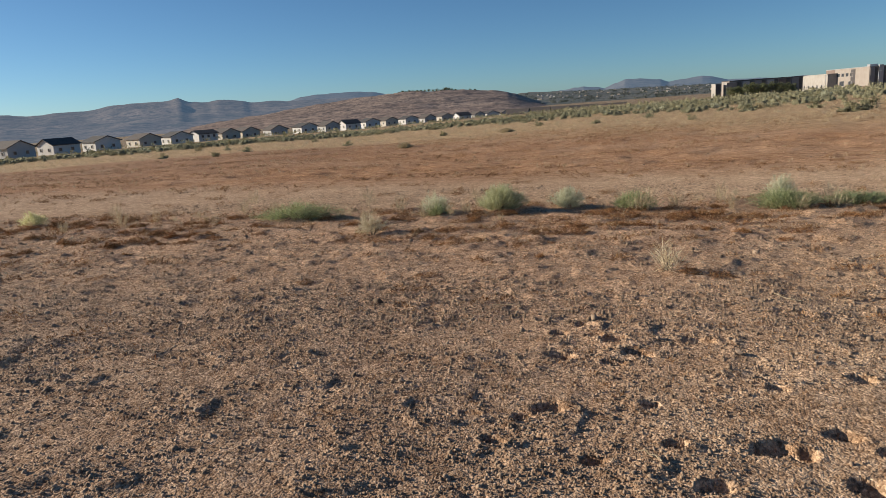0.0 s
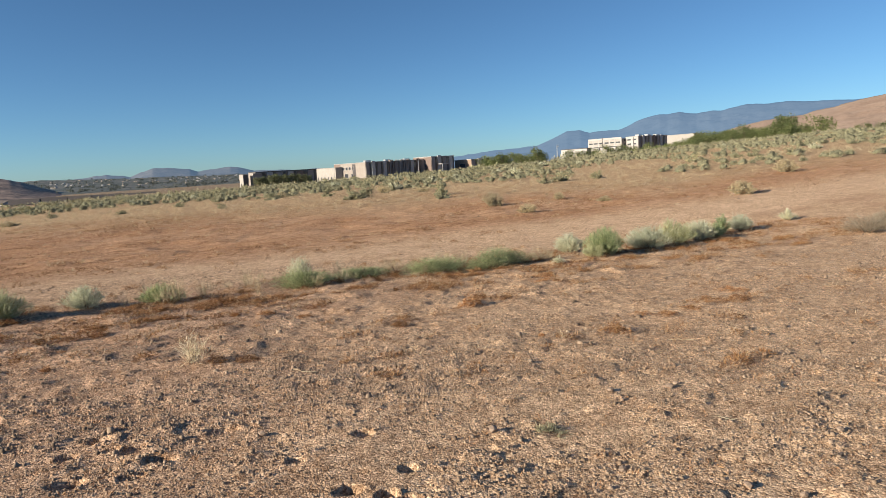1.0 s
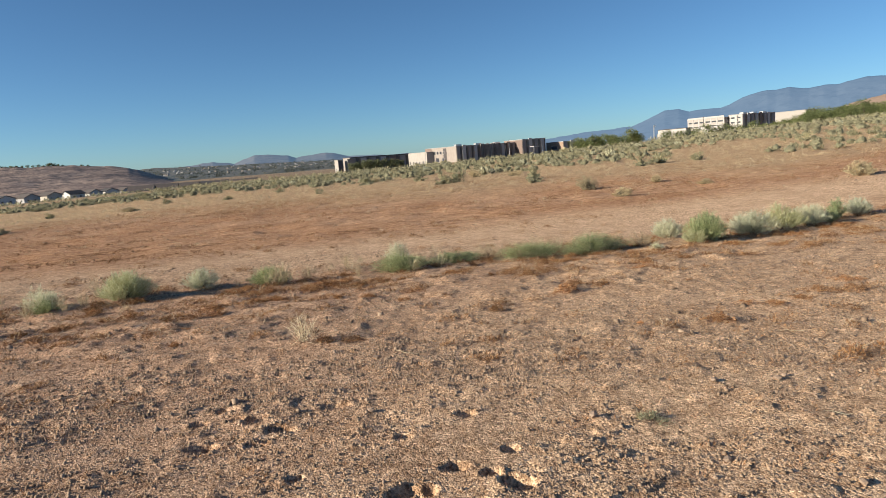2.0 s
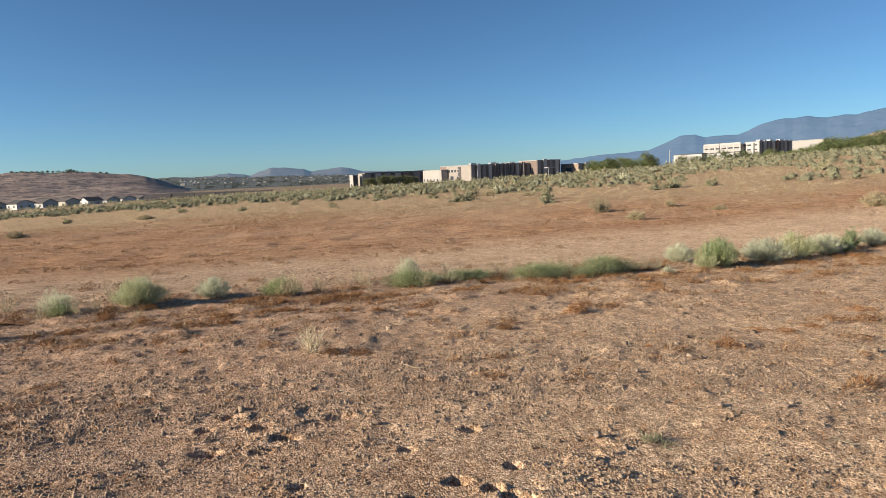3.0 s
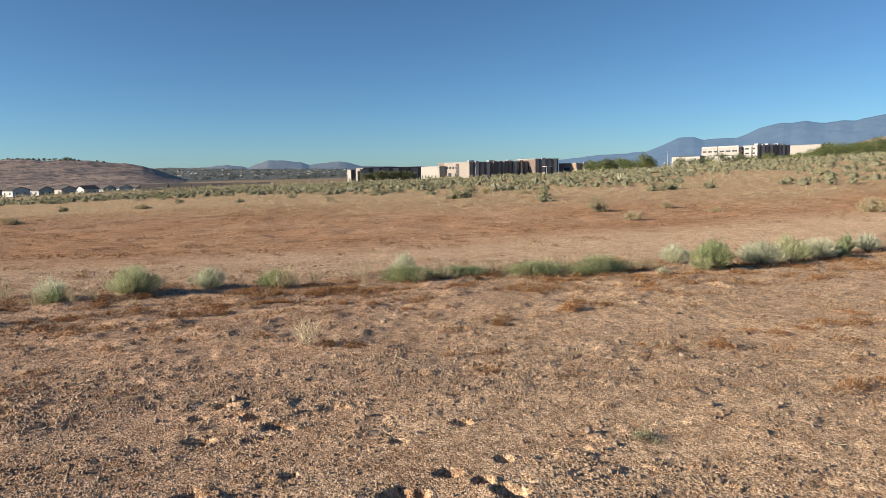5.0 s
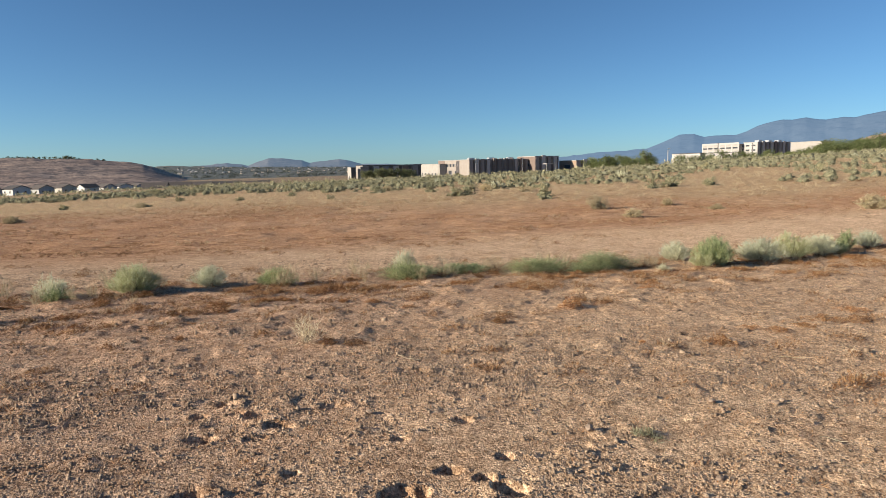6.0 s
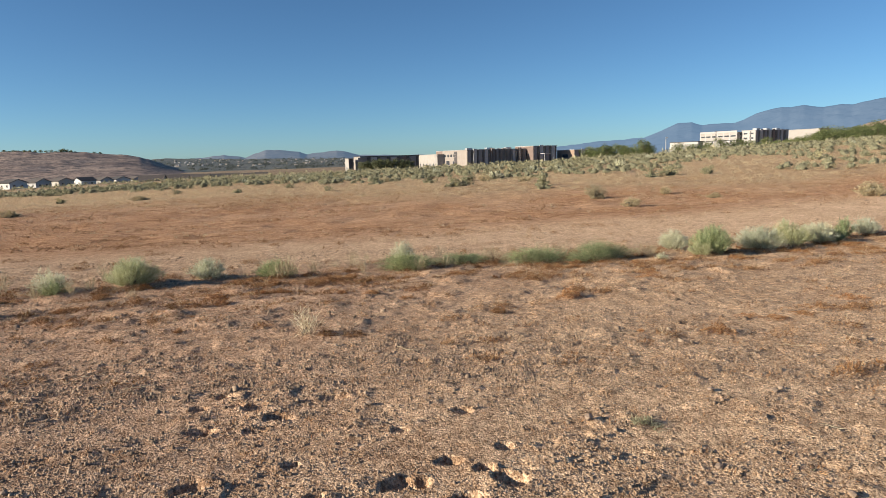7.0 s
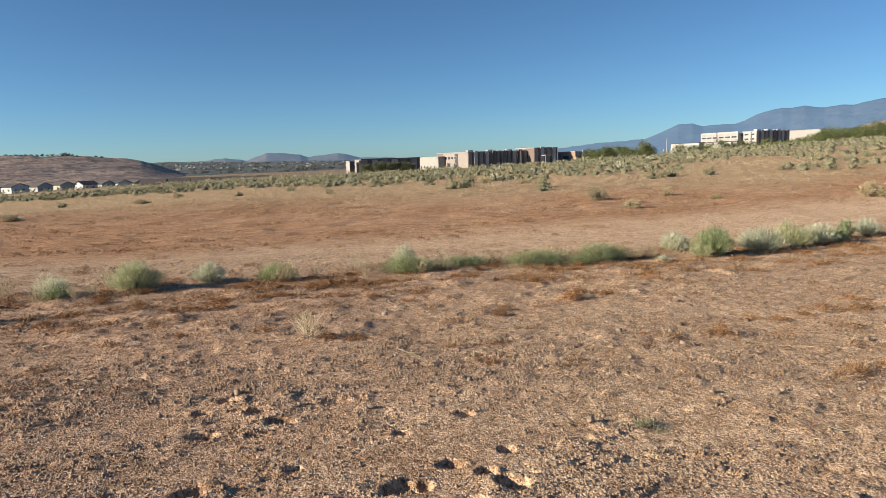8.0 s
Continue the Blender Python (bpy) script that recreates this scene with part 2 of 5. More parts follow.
ROOF_BROWN = plain("brown roof shingle", (0.075, 0.062, 0.056), (0.125, 0.105, 0.095), 1.5, 0.9)
TRIM_WHITE = plain("white trim", (0.37, 0.35, 0.325), (0.45, 0.43, 0.405), 1.0, 0.5)
STEEL = plain("painted steel", (0.45, 0.45, 0.44), (0.58, 0.58, 0.57), 2.0, 0.4, 0.0, 0.6)
DARKBAY = plain("dark bay cladding", (0.06, 0.052, 0.052), (0.10, 0.088, 0.085), 0.8, 0.5)
GLASS, gnt, gp = mat("dark window glass")
gp.inputs["Base Color"].default_value = (0.06, 0.065, 0.075, 1)
gp.inputs["Roughness"].default_value = 0.08
gp.inputs["Specular IOR Level"].default_value = 0.7


# ---- mesh helpers ----
def mesh_from(name, verts, faces, material, shade=False):
    me = bpy.data.meshes.new(name)
    me.from_pydata([tuple(v) for v in verts], [], faces)
    me.materials.append(material)
    if shade:
        me.polygons.foreach_set("use_smooth", [True] * len(me.polygons))
    me.update()
    return me


def part(name, me, parent, label=""):
    ob = new(name, me)
    ob.parent = parent
    return tagged(ob, label)


class Build:
    """Collects boxes and other solids into one mesh."""

    def __init__(self):
        self.v, self.f = [], []

    def add(self, verts, faces):
        k = len(self.v)
        self.v += [tuple(p) for p in verts]
        self.f += [tuple(i + k for i in f) for f in faces]
        return self

    def box(self, x0, x1, y0, y1, z0, z1):
        v = [(x, y, z) for z in (z0, z1) for y in (y0, y1) for x in (x0, x1)]
        return self.add(v, [(0, 2, 3, 1), (4, 5, 7, 6), (0, 1, 5, 4), (2, 6, 7, 3), (0, 4, 6, 2), (1, 3, 7, 5)])

    def tube(self, pts, radii, sides=5):
        rings = []
        for p, r in zip(pts, radii):
            k = len(self.v)
            for s in range(sides):
                a = 2 * math.pi * s / sides
                self.v.append((p[0] + r * math.cos(a), p[1] + r * math.sin(a), p[2]))
            rings.append(k)
        for a, b in zip(rings, rings[1:]):
            for s in range(sides):
                t = (s + 1) % sides
                self.f.append((a + s, a + t, b + t, b + s))
        self.f.append(tuple(rings[-1] + s for s in range(sides)))
        return self

    def mesh(self, name, material, shade=False):
        return mesh_from(name, self.v, self.f, material, shade)


def unit(a):
    return a / (np.linalg.norm(a, axis=-1, keepdims=True) + 1e-9)


def leaf_mesh(name, p, d, length, width, bend, material, rng):
    """One mesh of many separate lance-shaped leaves: each stands at p, grows along d and bends over at the tip."""
    n = len(p)
    side = unit(np.cross(d, rng.normal(size=(n, 3)))) * (width * 0.5)[:, None]
    mid = p + d * (length * 0.5)[:, None]
    tip = p + d * length[:, None]
    tip[:, 2] -= bend * length
    co = np.stack([p, mid + side, tip, mid - side], 1).reshape(-1, 3)
    me = bpy.data.meshes.new(name)
    me.vertices.add(n * 4)
    me.vertices.foreach_set("co", co.ravel())
    me.loops.add(n * 4)
    me.loops.foreach_set("vertex_index", np.arange(n * 4))
    me.polygons.add(n)
    me.polygons.foreach_set("loop_start", np.arange(n) * 4)
    me.update(calc_edges=True)
    me.materials.append(material)
    return me


def up_sphere(rng, n):
    q = rng.normal(size=(n, 3))
    q[:, 2] = np.abs(q[:, 2]) + 0.02
    return unit(q)


def dome_points(rng, n, w, d, h, lumps, inner):
    q = up_sphere(rng, n)
    bump = np.ones(n)
    for c, s in lumps:
        bump += s * np.maximum(0.0, q @ c) ** 6
    r = (inner + (1 - inner) * rng.random(n) ** 0.55) * bump
    p = q * np.array((w * 0.5, d * 0.5, h * 0.86)) * r[:, None]
    p[:, 2] += 0.02
    return p, q


def broom(name, seed, w, d, h, n, leaf, width, material, loose=0.3, start=0.22, per_stem=16):
    """A bush of slender stems that fan out from its foot, each set with narrow leaves along its upper part, so that the top is ragged."""
    rng = np.random.default_rng(seed)
    ns = max(4, n // per_stem)
    a, q = rng.uniform(0, 2 * np.pi, ns), np.sqrt(rng.random(ns))
    ph = rng.uniform(0, 6.28, 3)
    lobe = 1 + 0.10 * np.sin(2 * a + ph[0]) + 0.10 * np.sin(3 * a + ph[1]) + 0.06 * np.sin(5 * a + ph[2])
    high = h * (1 - 0.62 * q ** 2.4) * rng.uniform(0.70, 1.0, ns) * (1 + 0.12 * np.sin(4 * q * np.cos(a) + ph[0]))
    tip = np.stack([0.5 * w * q * np.cos(a) * lobe, 0.5 * d * q * np.sin(a) * lobe, high], -1)
    foot = tip * np.array((0.28, 0.28, 0.0))
    pick = rng.integers(ns, size=n)
    k = start + (1 - start) * rng.random(n) ** 0.8
    p = foot[pick] + (tip - foot)[pick] * np.stack([k ** 1.35, k ** 1.35, k], -1)
    p += rng.normal(size=(n, 3)) * 0.018 * max(w, h)
    p[:, 2] = np.maximum(p[:, 2], 0.01)
    g = unit(unit((tip - foot)[pick]) * 0.7 + np.array((0, 0, 0.35)) + rng.normal(size=(n, 3)) * loose)
    return leaf_mesh(name, p, g, leaf * rng.uniform(0.5, 1.35, n), width * rng.uniform(0.7, 1.3, n), 0.12 * rng.random(n), material, rng)


def ball_net(level):
    bm = bmesh.new()
    bmesh.ops.create_icosphere(bm, subdivisions=level, radius=1.0)
    bmesh.ops.delete(bm, geom=[f for f in bm.faces if f.calc_center_median().z < -0.3], context="FACES")
    co = np.array([v.co[:] for v in bm.verts])
    keep = {v.index: i for i, v in enumerate(bm.verts)}
    tri = np.array([[keep[v.index] for v in f.verts] for f in bm.faces])
    bm.free()
    return co, tri


BALL, BALL_TRI = ball_net(2)


def mounds(name, rng, centre, rx, rz, material, jag=0.2):
    """Rounded, uneven solid masses, one at every centre, with half-widths rx and half-heights rz."""
    n, m = len(centre), len(BALL)
    turn = rng.uniform(0, 2 * np.pi, n)
    k = 1 + rng.uniform(-jag, jag, (n, m, 1)) + 0.5 * jag * np.sin(BALL @ rng.normal(size=(3, n)) * 4).T[..., None]
    p = BALL[None] * k
    sx, sy = rx * rng.uniform(0.8, 1.25, n), rx * rng.uniform(0.8, 1.25, n)
    px, py = p[..., 0] * sx[:, None], p[..., 1] * sy[:, None]
    co = np.stack([px * np.cos(turn)[:, None] - py * np.sin(turn)[:, None], px * np.sin(turn)[:, None] + py * np.cos(turn)[:, None], p[..., 2] * rz[:, None]], -1) + centre[:, None]
    tri = (BALL_TRI[None] + (np.arange(n) * m)[:, None, None]).reshape(-1, 3)
    me = bpy.data.meshes.new(name)
    me.vertices.add(n * m)
    me.vertices.foreach_set("co", co.ravel())
    me.loops.add(len(tri) * 3)
    me.loops.foreach_set("vertex_index", tri.ravel())
    me.polygons.add(len(tri))
    me.polygons.foreach_set("loop_start", np.arange(len(tri)) * 3)
    me.update(calc_edges=True)
    me.materials.append(material)
    return me


def lobed_mass(name, rng, w, d, h, material, fill):
    """A solid core added inside a shrub: one rounded mass with many uneven lobes."""
    co, tri = ball_net(3)
    k = fill + rng.uniform(-0.13, 0.13, len(co))
    for c in up_sphere(rng, 14):
        k += rng.uniform(0.12, 0.30) * np.maximum(0.0, co @ c) ** 14
    p = co * k[:, None] * np.array((w * 0.5, d * 0.5, h * 0.8))
    return mesh_from(name, p, tri.tolist(), material)


def put_copy(ob, m):
    """A copy of a thing whose full pose and size are m."""
    s = ob.matrix_basis.to_scale()
    return copy_thing(ob, m @ Matrix.Diagonal((1 / s.x, 1 / s.y, 1 / s.z, 1)))


def stems(seed, w, d, h, n, radius):
    rng = np.random.default_rng(seed + 77)
    b = Build()
    for _ in range(n):
        p, q = (a[0] for a in dome_points(rng, 1, w * 0.85, d * 0.85, h * 0.85, [], 0.6))
        m = p * 0.5 + np.array((*rng.normal(size=2) * 0.03 * w, 0.06 * h))
        s = p * 0.06
        b.tube([(s[0], s[1], -0.03), m, p], [radius, radius * 0.7, radius * 0.3], 4)
    return b


# ---- the ground: one sheet from underfoot to the horizon ----
PRINTS = [(-1.60, 4.04, 0.21, 0.13, 10), (-1.35, 4.46, 0.18, 0.12, 30), (-1.13, 4.25, 0.22, 0.12, -15), (-1.64, 4.72, 0.14, 0.10, 0), (-0.83, 4.66, 0.20, 0.12, 8), (-1.76, 4.48, 0.12, 0.09, 0),
          (-1.50, 4.50, 0.10, 0.08, 20), (-1.23, 4.04, 0.14, 0.08, 10), (-1.35, 3.24, 0.20, 0.13, 35), (-1.46, 3.08, 0.13, 0.10, 50), (-0.27, 3.24, 0.22, 0.14, 40), (-0.15, 3.24, 0.14, 0.11, 70),
          (0.01, 3.51, 0.16, 0.11, 10), (0.20, 3.40, 0.13, 0.10, 20), (0.33, 3.28, 0.20, 0.14, -35), (0.11, 4.30, 0.13, 0.10, 0), (-0.30, 3.96, 0.12, 0.09, 0), (0.10, 3.06, 0.18, 0.14, 15),
          (-0.46, 2.78, 0.18, 0.12, 20), (-1.49, 2.79, 0.13, 0.10, -20), (-0.68, 3.10, 0.12, 0.09, 15), (-0.98, 2.79, 0.13, 0.10, 30), (-1.73, 3.00, 0.12, 0.09, 10), (-0.89, 3.50, 0.11, 0.08, 0), (0.34, 3.70, 0.11, 0.08, -10), (0.50, 2.78, 0.15, 0.11, 40)]


def relief(x, y, r):
    """Crumbly soil: hummocks, clods and footprints, fading out where the sheet's cells grow too large to carry them."""
    v = along(x, y)
    z = 0.018 * grain(x, y, 1.7, 1) + 0.009 * grain(x, y, 0.55, 2)
    loose = 0.48 + 0.30 * grain(x, y, 2.3, 9)
    cl = grain(x, y, 0.16, 3)
    z += loose * (0.005 * cl + 0.003 * np.abs(grain(x, y, 0.085, 4)) * 2) * (1 - smooth(9, 20, r))
    z += loose * 0.004 * np.maximum(grain(x, y, 0.05, 5), -0.2) * (1 - smooth(5, 11, r))
    crust = np.maximum(streak(x, y, 0.5, 0.16, 16) + 0.5 * grain(x, y, 0.12, 17) - 0.25, 0) * (1 - smooth(11, 15, r))
    z += 0.014 * smooth(0.0, 0.3, crust)
    band = smooth(5.0, 8.5, v) * (1 - smooth(11, 12.5, v))
    z += band * 0.045 * np.maximum(streak(x, y, 0.45, 0.2, 7), 0) * (1 - smooth(14, 26, r))
    field = smooth(16, 20, v)
    z += field * (0.05 * grain(x, y, 1.1, 14) + 0.05 * np.maximum(grain(x, y, 0.6, 15) - 0.2, 0)) * (1 - smooth(40, 90, r))
    lumps = np.maximum(grain(x, y, 0.15, 11) - 0.25, 0) * (1 - smooth(11, 15, r))
    z += (0.012 + 0.014 * smooth(4.0, 7.0, v) * (1 - smooth(11.0, 12.2, v))) * lumps
    az = np.degrees(np.arctan2(x, y))
    z *= smooth(1.7, 2.3, r) * smooth(-74, -69, az) * (1 - smooth(47, 51, az)) * (1 - 0.6 * smooth(12, 14, v) * (1 - smooth(18, 20, v)))
    for px, py, lx, ly, turn in PRINTS:
        a = radians(turn)
        near = (np.abs(x - px) < 0.5) & (np.abs(y - py) < 0.5)
        dx, dy = x[near] - px, y[near] - py
        u = (dx * math.cos(a) + dy * math.sin(a)) / (lx * 0.5)
        w = (-dx * math.sin(a) + dy * math.cos(a)) / (ly * 0.5)
        q = np.sqrt(u * u + w * w) * (1 + 0.22 * grain(dx + px, dy + py, 0.05, 12))
        z[near] += -0.045 * (1 - smooth(0.72, 1.05, q)) + 0.009 * np.exp(-((q - 1.3) / 0.25) ** 2) * (0.7 + 0.6 * grain(dx + px, dy + py, 0.07, 13))
    return z


def soil_colour(x, y, r):
    """Which soil lies where: sandy forecourt, weed litter, pale track, red field, straw meadow."""
    v = along(x, y)
    wob = 1.6 * grain(x, y, 9.0, 21) + 0.7 * grain(x, y, 2.4, 22)
    sand = np.array((0.570, 0.402, 0.252))
    pink = np.array((0.478, 0.322, 0.208))
    litter = np.array((0.458, 0.290, 0.180))
    track = np.array((0.630, 0.450, 0.288))
    red = np.array((0.445, 0.262, 0.143))
    straw = np.array((0.500, 0.372, 0.222))
    far = np.array((0.30, 0.24, 0.16))

    def mix(a, b, k):
        return a * (1 - k[..., None]) + b * k[..., None]

    c = mix(np.broadcast_to(sand, (*x.shape, 3)), pink, smooth(2.0, -2.5, x + 0.6 * wob))
    # soil colour gets darker towards small y, near the viewpoint
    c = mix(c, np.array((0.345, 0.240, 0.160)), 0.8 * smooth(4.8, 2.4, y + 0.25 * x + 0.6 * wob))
    k = smooth(7.0, 8.8, v + wob * 0.5) * smooth(-0.35, 0.35, grain(x, y, 0.9, 23) + 0.4 * grain(x, y, 0.3, 24))
    c = mix(c, litter, 0.4 * k)
    # track colour gets darker towards negative x
    track_tone = mix(np.broadcast_to(track, c.shape), track * np.array((0.80, 0.79, 0.80)), smooth(2.0, -9.0, x + wob))
    c = c * (1 - smooth(11.4, 12.8, v + wob * 0.25)[..., None]) + track_tone * smooth(11.4, 12.8, v + wob * 0.25)[..., None]
    c = mix(c, red, smooth(15.0, 19.5, v + wob * 0.9) * (0.72 + 0.28 * grain(x, y, 3.0, 25)))
    # track and field colours get darker towards negative x
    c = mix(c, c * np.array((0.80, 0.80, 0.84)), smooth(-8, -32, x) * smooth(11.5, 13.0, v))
    az = np.degrees(np.arctan2(x, y))
    edge = np.interp(az, (-90, -55, -27, 0, 28, 41, 60), (50, 54, 43, 36, 37, 52, 60))
    c = mix(c, straw, smooth(edge - 5, edge + 9, r + 3.0 * wob))
    c = mix(c, far, smooth(160, 420, r))
    strewn = 0.12 + 0.78 * smooth(16.0, 19.0, v + 0.6 * wob)
    return np.concatenate([c, np.clip(strewn, 0, 1)[..., None]], -1)


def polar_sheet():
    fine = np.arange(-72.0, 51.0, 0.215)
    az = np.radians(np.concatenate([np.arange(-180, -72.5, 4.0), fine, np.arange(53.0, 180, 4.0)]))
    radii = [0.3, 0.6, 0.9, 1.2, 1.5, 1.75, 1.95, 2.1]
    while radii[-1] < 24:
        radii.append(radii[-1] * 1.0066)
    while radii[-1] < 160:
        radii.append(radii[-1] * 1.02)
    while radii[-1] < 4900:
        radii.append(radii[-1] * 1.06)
    rr, aa = np.meshgrid(np.array(radii), az, indexing="ij")
    x, y = rr * np.sin(aa), rr * np.cos(aa)
    z = land(x, y) + relief(x, y, rr)
    nr, na = x.shape
    co = np.concatenate([[[0, 0, 0]], np.stack([x, y, z], -1).reshape(-1, 3)])
    i, j = np.meshgrid(np.arange(nr - 1), np.arange(na), indexing="ij")
    jn = (j + 1) % na
    quads = 1 + np.stack([i * na + j, i * na + jn, (i + 1) * na + jn, (i + 1) * na + j], -1).reshape(-1, 4)
    j = np.arange(na)
    tris = np.stack([np.zeros(na, int), 1 + (j + 1) % na, 1 + j], -1)
    me = bpy.data.meshes.new("ground")
    nq, ntri = len(quads), len(tris)
    me.vertices.add(len(co))
    me.vertices.foreach_set("co", co.ravel())
    me.loops.add(nq * 4 + ntri * 3)
    me.loops.foreach_set("vertex_index", np.concatenate([quads.ravel(), tris.ravel()]))
    me.polygons.add(nq + ntri)
    me.polygons.foreach_set("loop_start", np.concatenate([np.arange(nq) * 4, nq * 4 + np.arange(ntri) * 3]))
    me.update(calc_edges=True)
    col = np.ones((len(co), 4), np.float32)
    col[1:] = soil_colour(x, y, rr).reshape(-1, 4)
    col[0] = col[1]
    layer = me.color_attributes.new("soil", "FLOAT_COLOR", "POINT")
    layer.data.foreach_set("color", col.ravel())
    me.polygons.foreach_set("use_smooth", [True] * (nq + ntri))
    me.materials.append(SOIL)
    me.validate()
    return me


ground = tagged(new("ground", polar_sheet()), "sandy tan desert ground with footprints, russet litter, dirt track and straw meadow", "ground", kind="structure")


# ---- hills and mountains ----
def ridge(name, az, el, r_foot, r_top, r_back, material, label, rough, seed, step=0.25, rows=26):
    """A range of hills: rises from the valley floor at r_foot to a skyline of the given heights, and falls behind."""
    cols = np.radians(np.arange(az[0], az[-1] + 1e-6, step))
    top = 1.6 + r_top * np.tan(np.radians(np.interp(np.degrees(cols), az, el)))
    crag = r_top * 0.0008 * (grain(np.degrees(cols), cols * 0, 1.1, seed + 5) + 0.6 * grain(np.degrees(cols), cols * 0, 0.4, seed + 6))
    v, f = [], []
    for i in range(rows + 7):
        k = i / rows
        if k <= 1:
            r = r_foot + (r_top - r_foot) * k
            lift = k ** 1.25
        else:
            r = r_top + (r_back - r_top) * (i - rows) / 6
            lift = 1 - 0.12 * (i - rows)
        x, y = r * np.sin(cols), r * np.cos(cols)
        base = land(x, y) - 2.0
        s = r_top * 0.05
        fold = grain(x, y, s, seed) + 0.5 * grain(x, y, s * 0.4, seed + 1) + 0.25 * grain(x, y, s * 0.15, seed + 2)
        amp = rough * (4 * k * (1 - k) if k < 1 else 0.0) + rough * 0.05
        z = base + (top - base) * lift + crag * min(k, 1) ** 8 + fold * amp * np.maximum(top - base, 1) * 0.5
        v += list(zip(x, y, z))
    n = len(cols)
    for i in range(rows + 6):
        for j in range(n - 1):
            f.append((i * n + j, (i + 1) * n + j, (i + 1) * n + j + 1, i * n + j + 1)[::-1])
    ob = new(name, mesh_from(name, v, f, material, True))
    return tagged(ob, label, "hill", kind="structure")


# blue airlight, painted into the far slopes as a faint emission
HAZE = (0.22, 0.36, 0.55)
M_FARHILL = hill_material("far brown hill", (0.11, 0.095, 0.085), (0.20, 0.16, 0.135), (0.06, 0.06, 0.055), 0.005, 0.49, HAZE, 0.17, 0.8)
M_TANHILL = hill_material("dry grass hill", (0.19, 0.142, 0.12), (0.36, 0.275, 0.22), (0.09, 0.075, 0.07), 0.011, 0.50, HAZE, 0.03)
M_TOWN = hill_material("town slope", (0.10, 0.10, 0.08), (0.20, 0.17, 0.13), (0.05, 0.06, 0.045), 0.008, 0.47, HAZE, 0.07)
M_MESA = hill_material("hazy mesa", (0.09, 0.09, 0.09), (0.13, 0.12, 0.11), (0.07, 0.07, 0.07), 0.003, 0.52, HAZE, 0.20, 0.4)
# the blue of distance is in this base colour too
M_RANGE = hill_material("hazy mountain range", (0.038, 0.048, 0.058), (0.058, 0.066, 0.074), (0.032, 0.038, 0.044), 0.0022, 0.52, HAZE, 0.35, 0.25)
M_PINK = hill_material("pink earth hill", (0.34, 0.24, 0.18), (0.42, 0.315, 0.245), (0.22, 0.18, 0.13), 0.02, 0.57, detail=0.35)

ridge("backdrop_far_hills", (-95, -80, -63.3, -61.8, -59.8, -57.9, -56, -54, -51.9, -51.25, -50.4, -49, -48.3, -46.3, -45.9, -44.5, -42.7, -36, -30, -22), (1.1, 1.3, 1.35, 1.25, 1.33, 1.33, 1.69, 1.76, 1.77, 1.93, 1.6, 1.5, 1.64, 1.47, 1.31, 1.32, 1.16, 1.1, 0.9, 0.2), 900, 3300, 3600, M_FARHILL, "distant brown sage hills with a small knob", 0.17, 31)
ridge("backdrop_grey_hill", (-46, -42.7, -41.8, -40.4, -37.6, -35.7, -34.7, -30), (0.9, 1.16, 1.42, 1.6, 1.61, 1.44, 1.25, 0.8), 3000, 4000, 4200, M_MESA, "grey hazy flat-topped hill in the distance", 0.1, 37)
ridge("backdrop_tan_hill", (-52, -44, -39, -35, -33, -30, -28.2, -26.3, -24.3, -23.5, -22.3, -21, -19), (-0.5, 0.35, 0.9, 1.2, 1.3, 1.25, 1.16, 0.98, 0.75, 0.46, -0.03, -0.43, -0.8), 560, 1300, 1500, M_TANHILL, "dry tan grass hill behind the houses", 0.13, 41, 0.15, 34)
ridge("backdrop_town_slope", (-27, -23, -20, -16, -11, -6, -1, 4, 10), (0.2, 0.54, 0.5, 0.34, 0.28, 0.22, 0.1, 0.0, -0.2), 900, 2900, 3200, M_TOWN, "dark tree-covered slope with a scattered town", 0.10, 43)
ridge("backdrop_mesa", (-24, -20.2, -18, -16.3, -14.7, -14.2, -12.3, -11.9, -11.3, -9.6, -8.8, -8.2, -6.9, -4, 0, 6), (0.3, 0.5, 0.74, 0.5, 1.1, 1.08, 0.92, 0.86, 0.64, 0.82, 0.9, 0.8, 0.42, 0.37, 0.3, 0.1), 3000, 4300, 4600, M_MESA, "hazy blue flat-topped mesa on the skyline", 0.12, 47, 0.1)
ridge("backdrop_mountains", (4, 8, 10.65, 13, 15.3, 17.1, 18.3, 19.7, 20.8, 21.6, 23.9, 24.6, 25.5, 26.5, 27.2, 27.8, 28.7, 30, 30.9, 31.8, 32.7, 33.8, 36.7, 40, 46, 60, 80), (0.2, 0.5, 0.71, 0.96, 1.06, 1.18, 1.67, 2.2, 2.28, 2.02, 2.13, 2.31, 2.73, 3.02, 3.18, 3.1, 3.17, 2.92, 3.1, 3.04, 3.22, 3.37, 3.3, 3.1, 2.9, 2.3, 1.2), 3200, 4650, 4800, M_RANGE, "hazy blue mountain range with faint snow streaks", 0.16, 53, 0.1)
ridge("backdrop_pink_hill", (29, 31, 32.8, 34.8, 37.5, 39.7, 41.4, 42.7, 48, 60, 75), (0.3, 0.95, 1.65, 2.08, 2.3, 2.72, 3.05, 3.3, 3.8, 3.2, 1.5), 330, 900, 1000, M_PINK, "bare pink-tan earth hill with sparse scrub", 0.16, 59)


# ---- buildings ----
def turned(c, rz, z):
    return pose(c[0], c[1], z, 0, 0, rz)


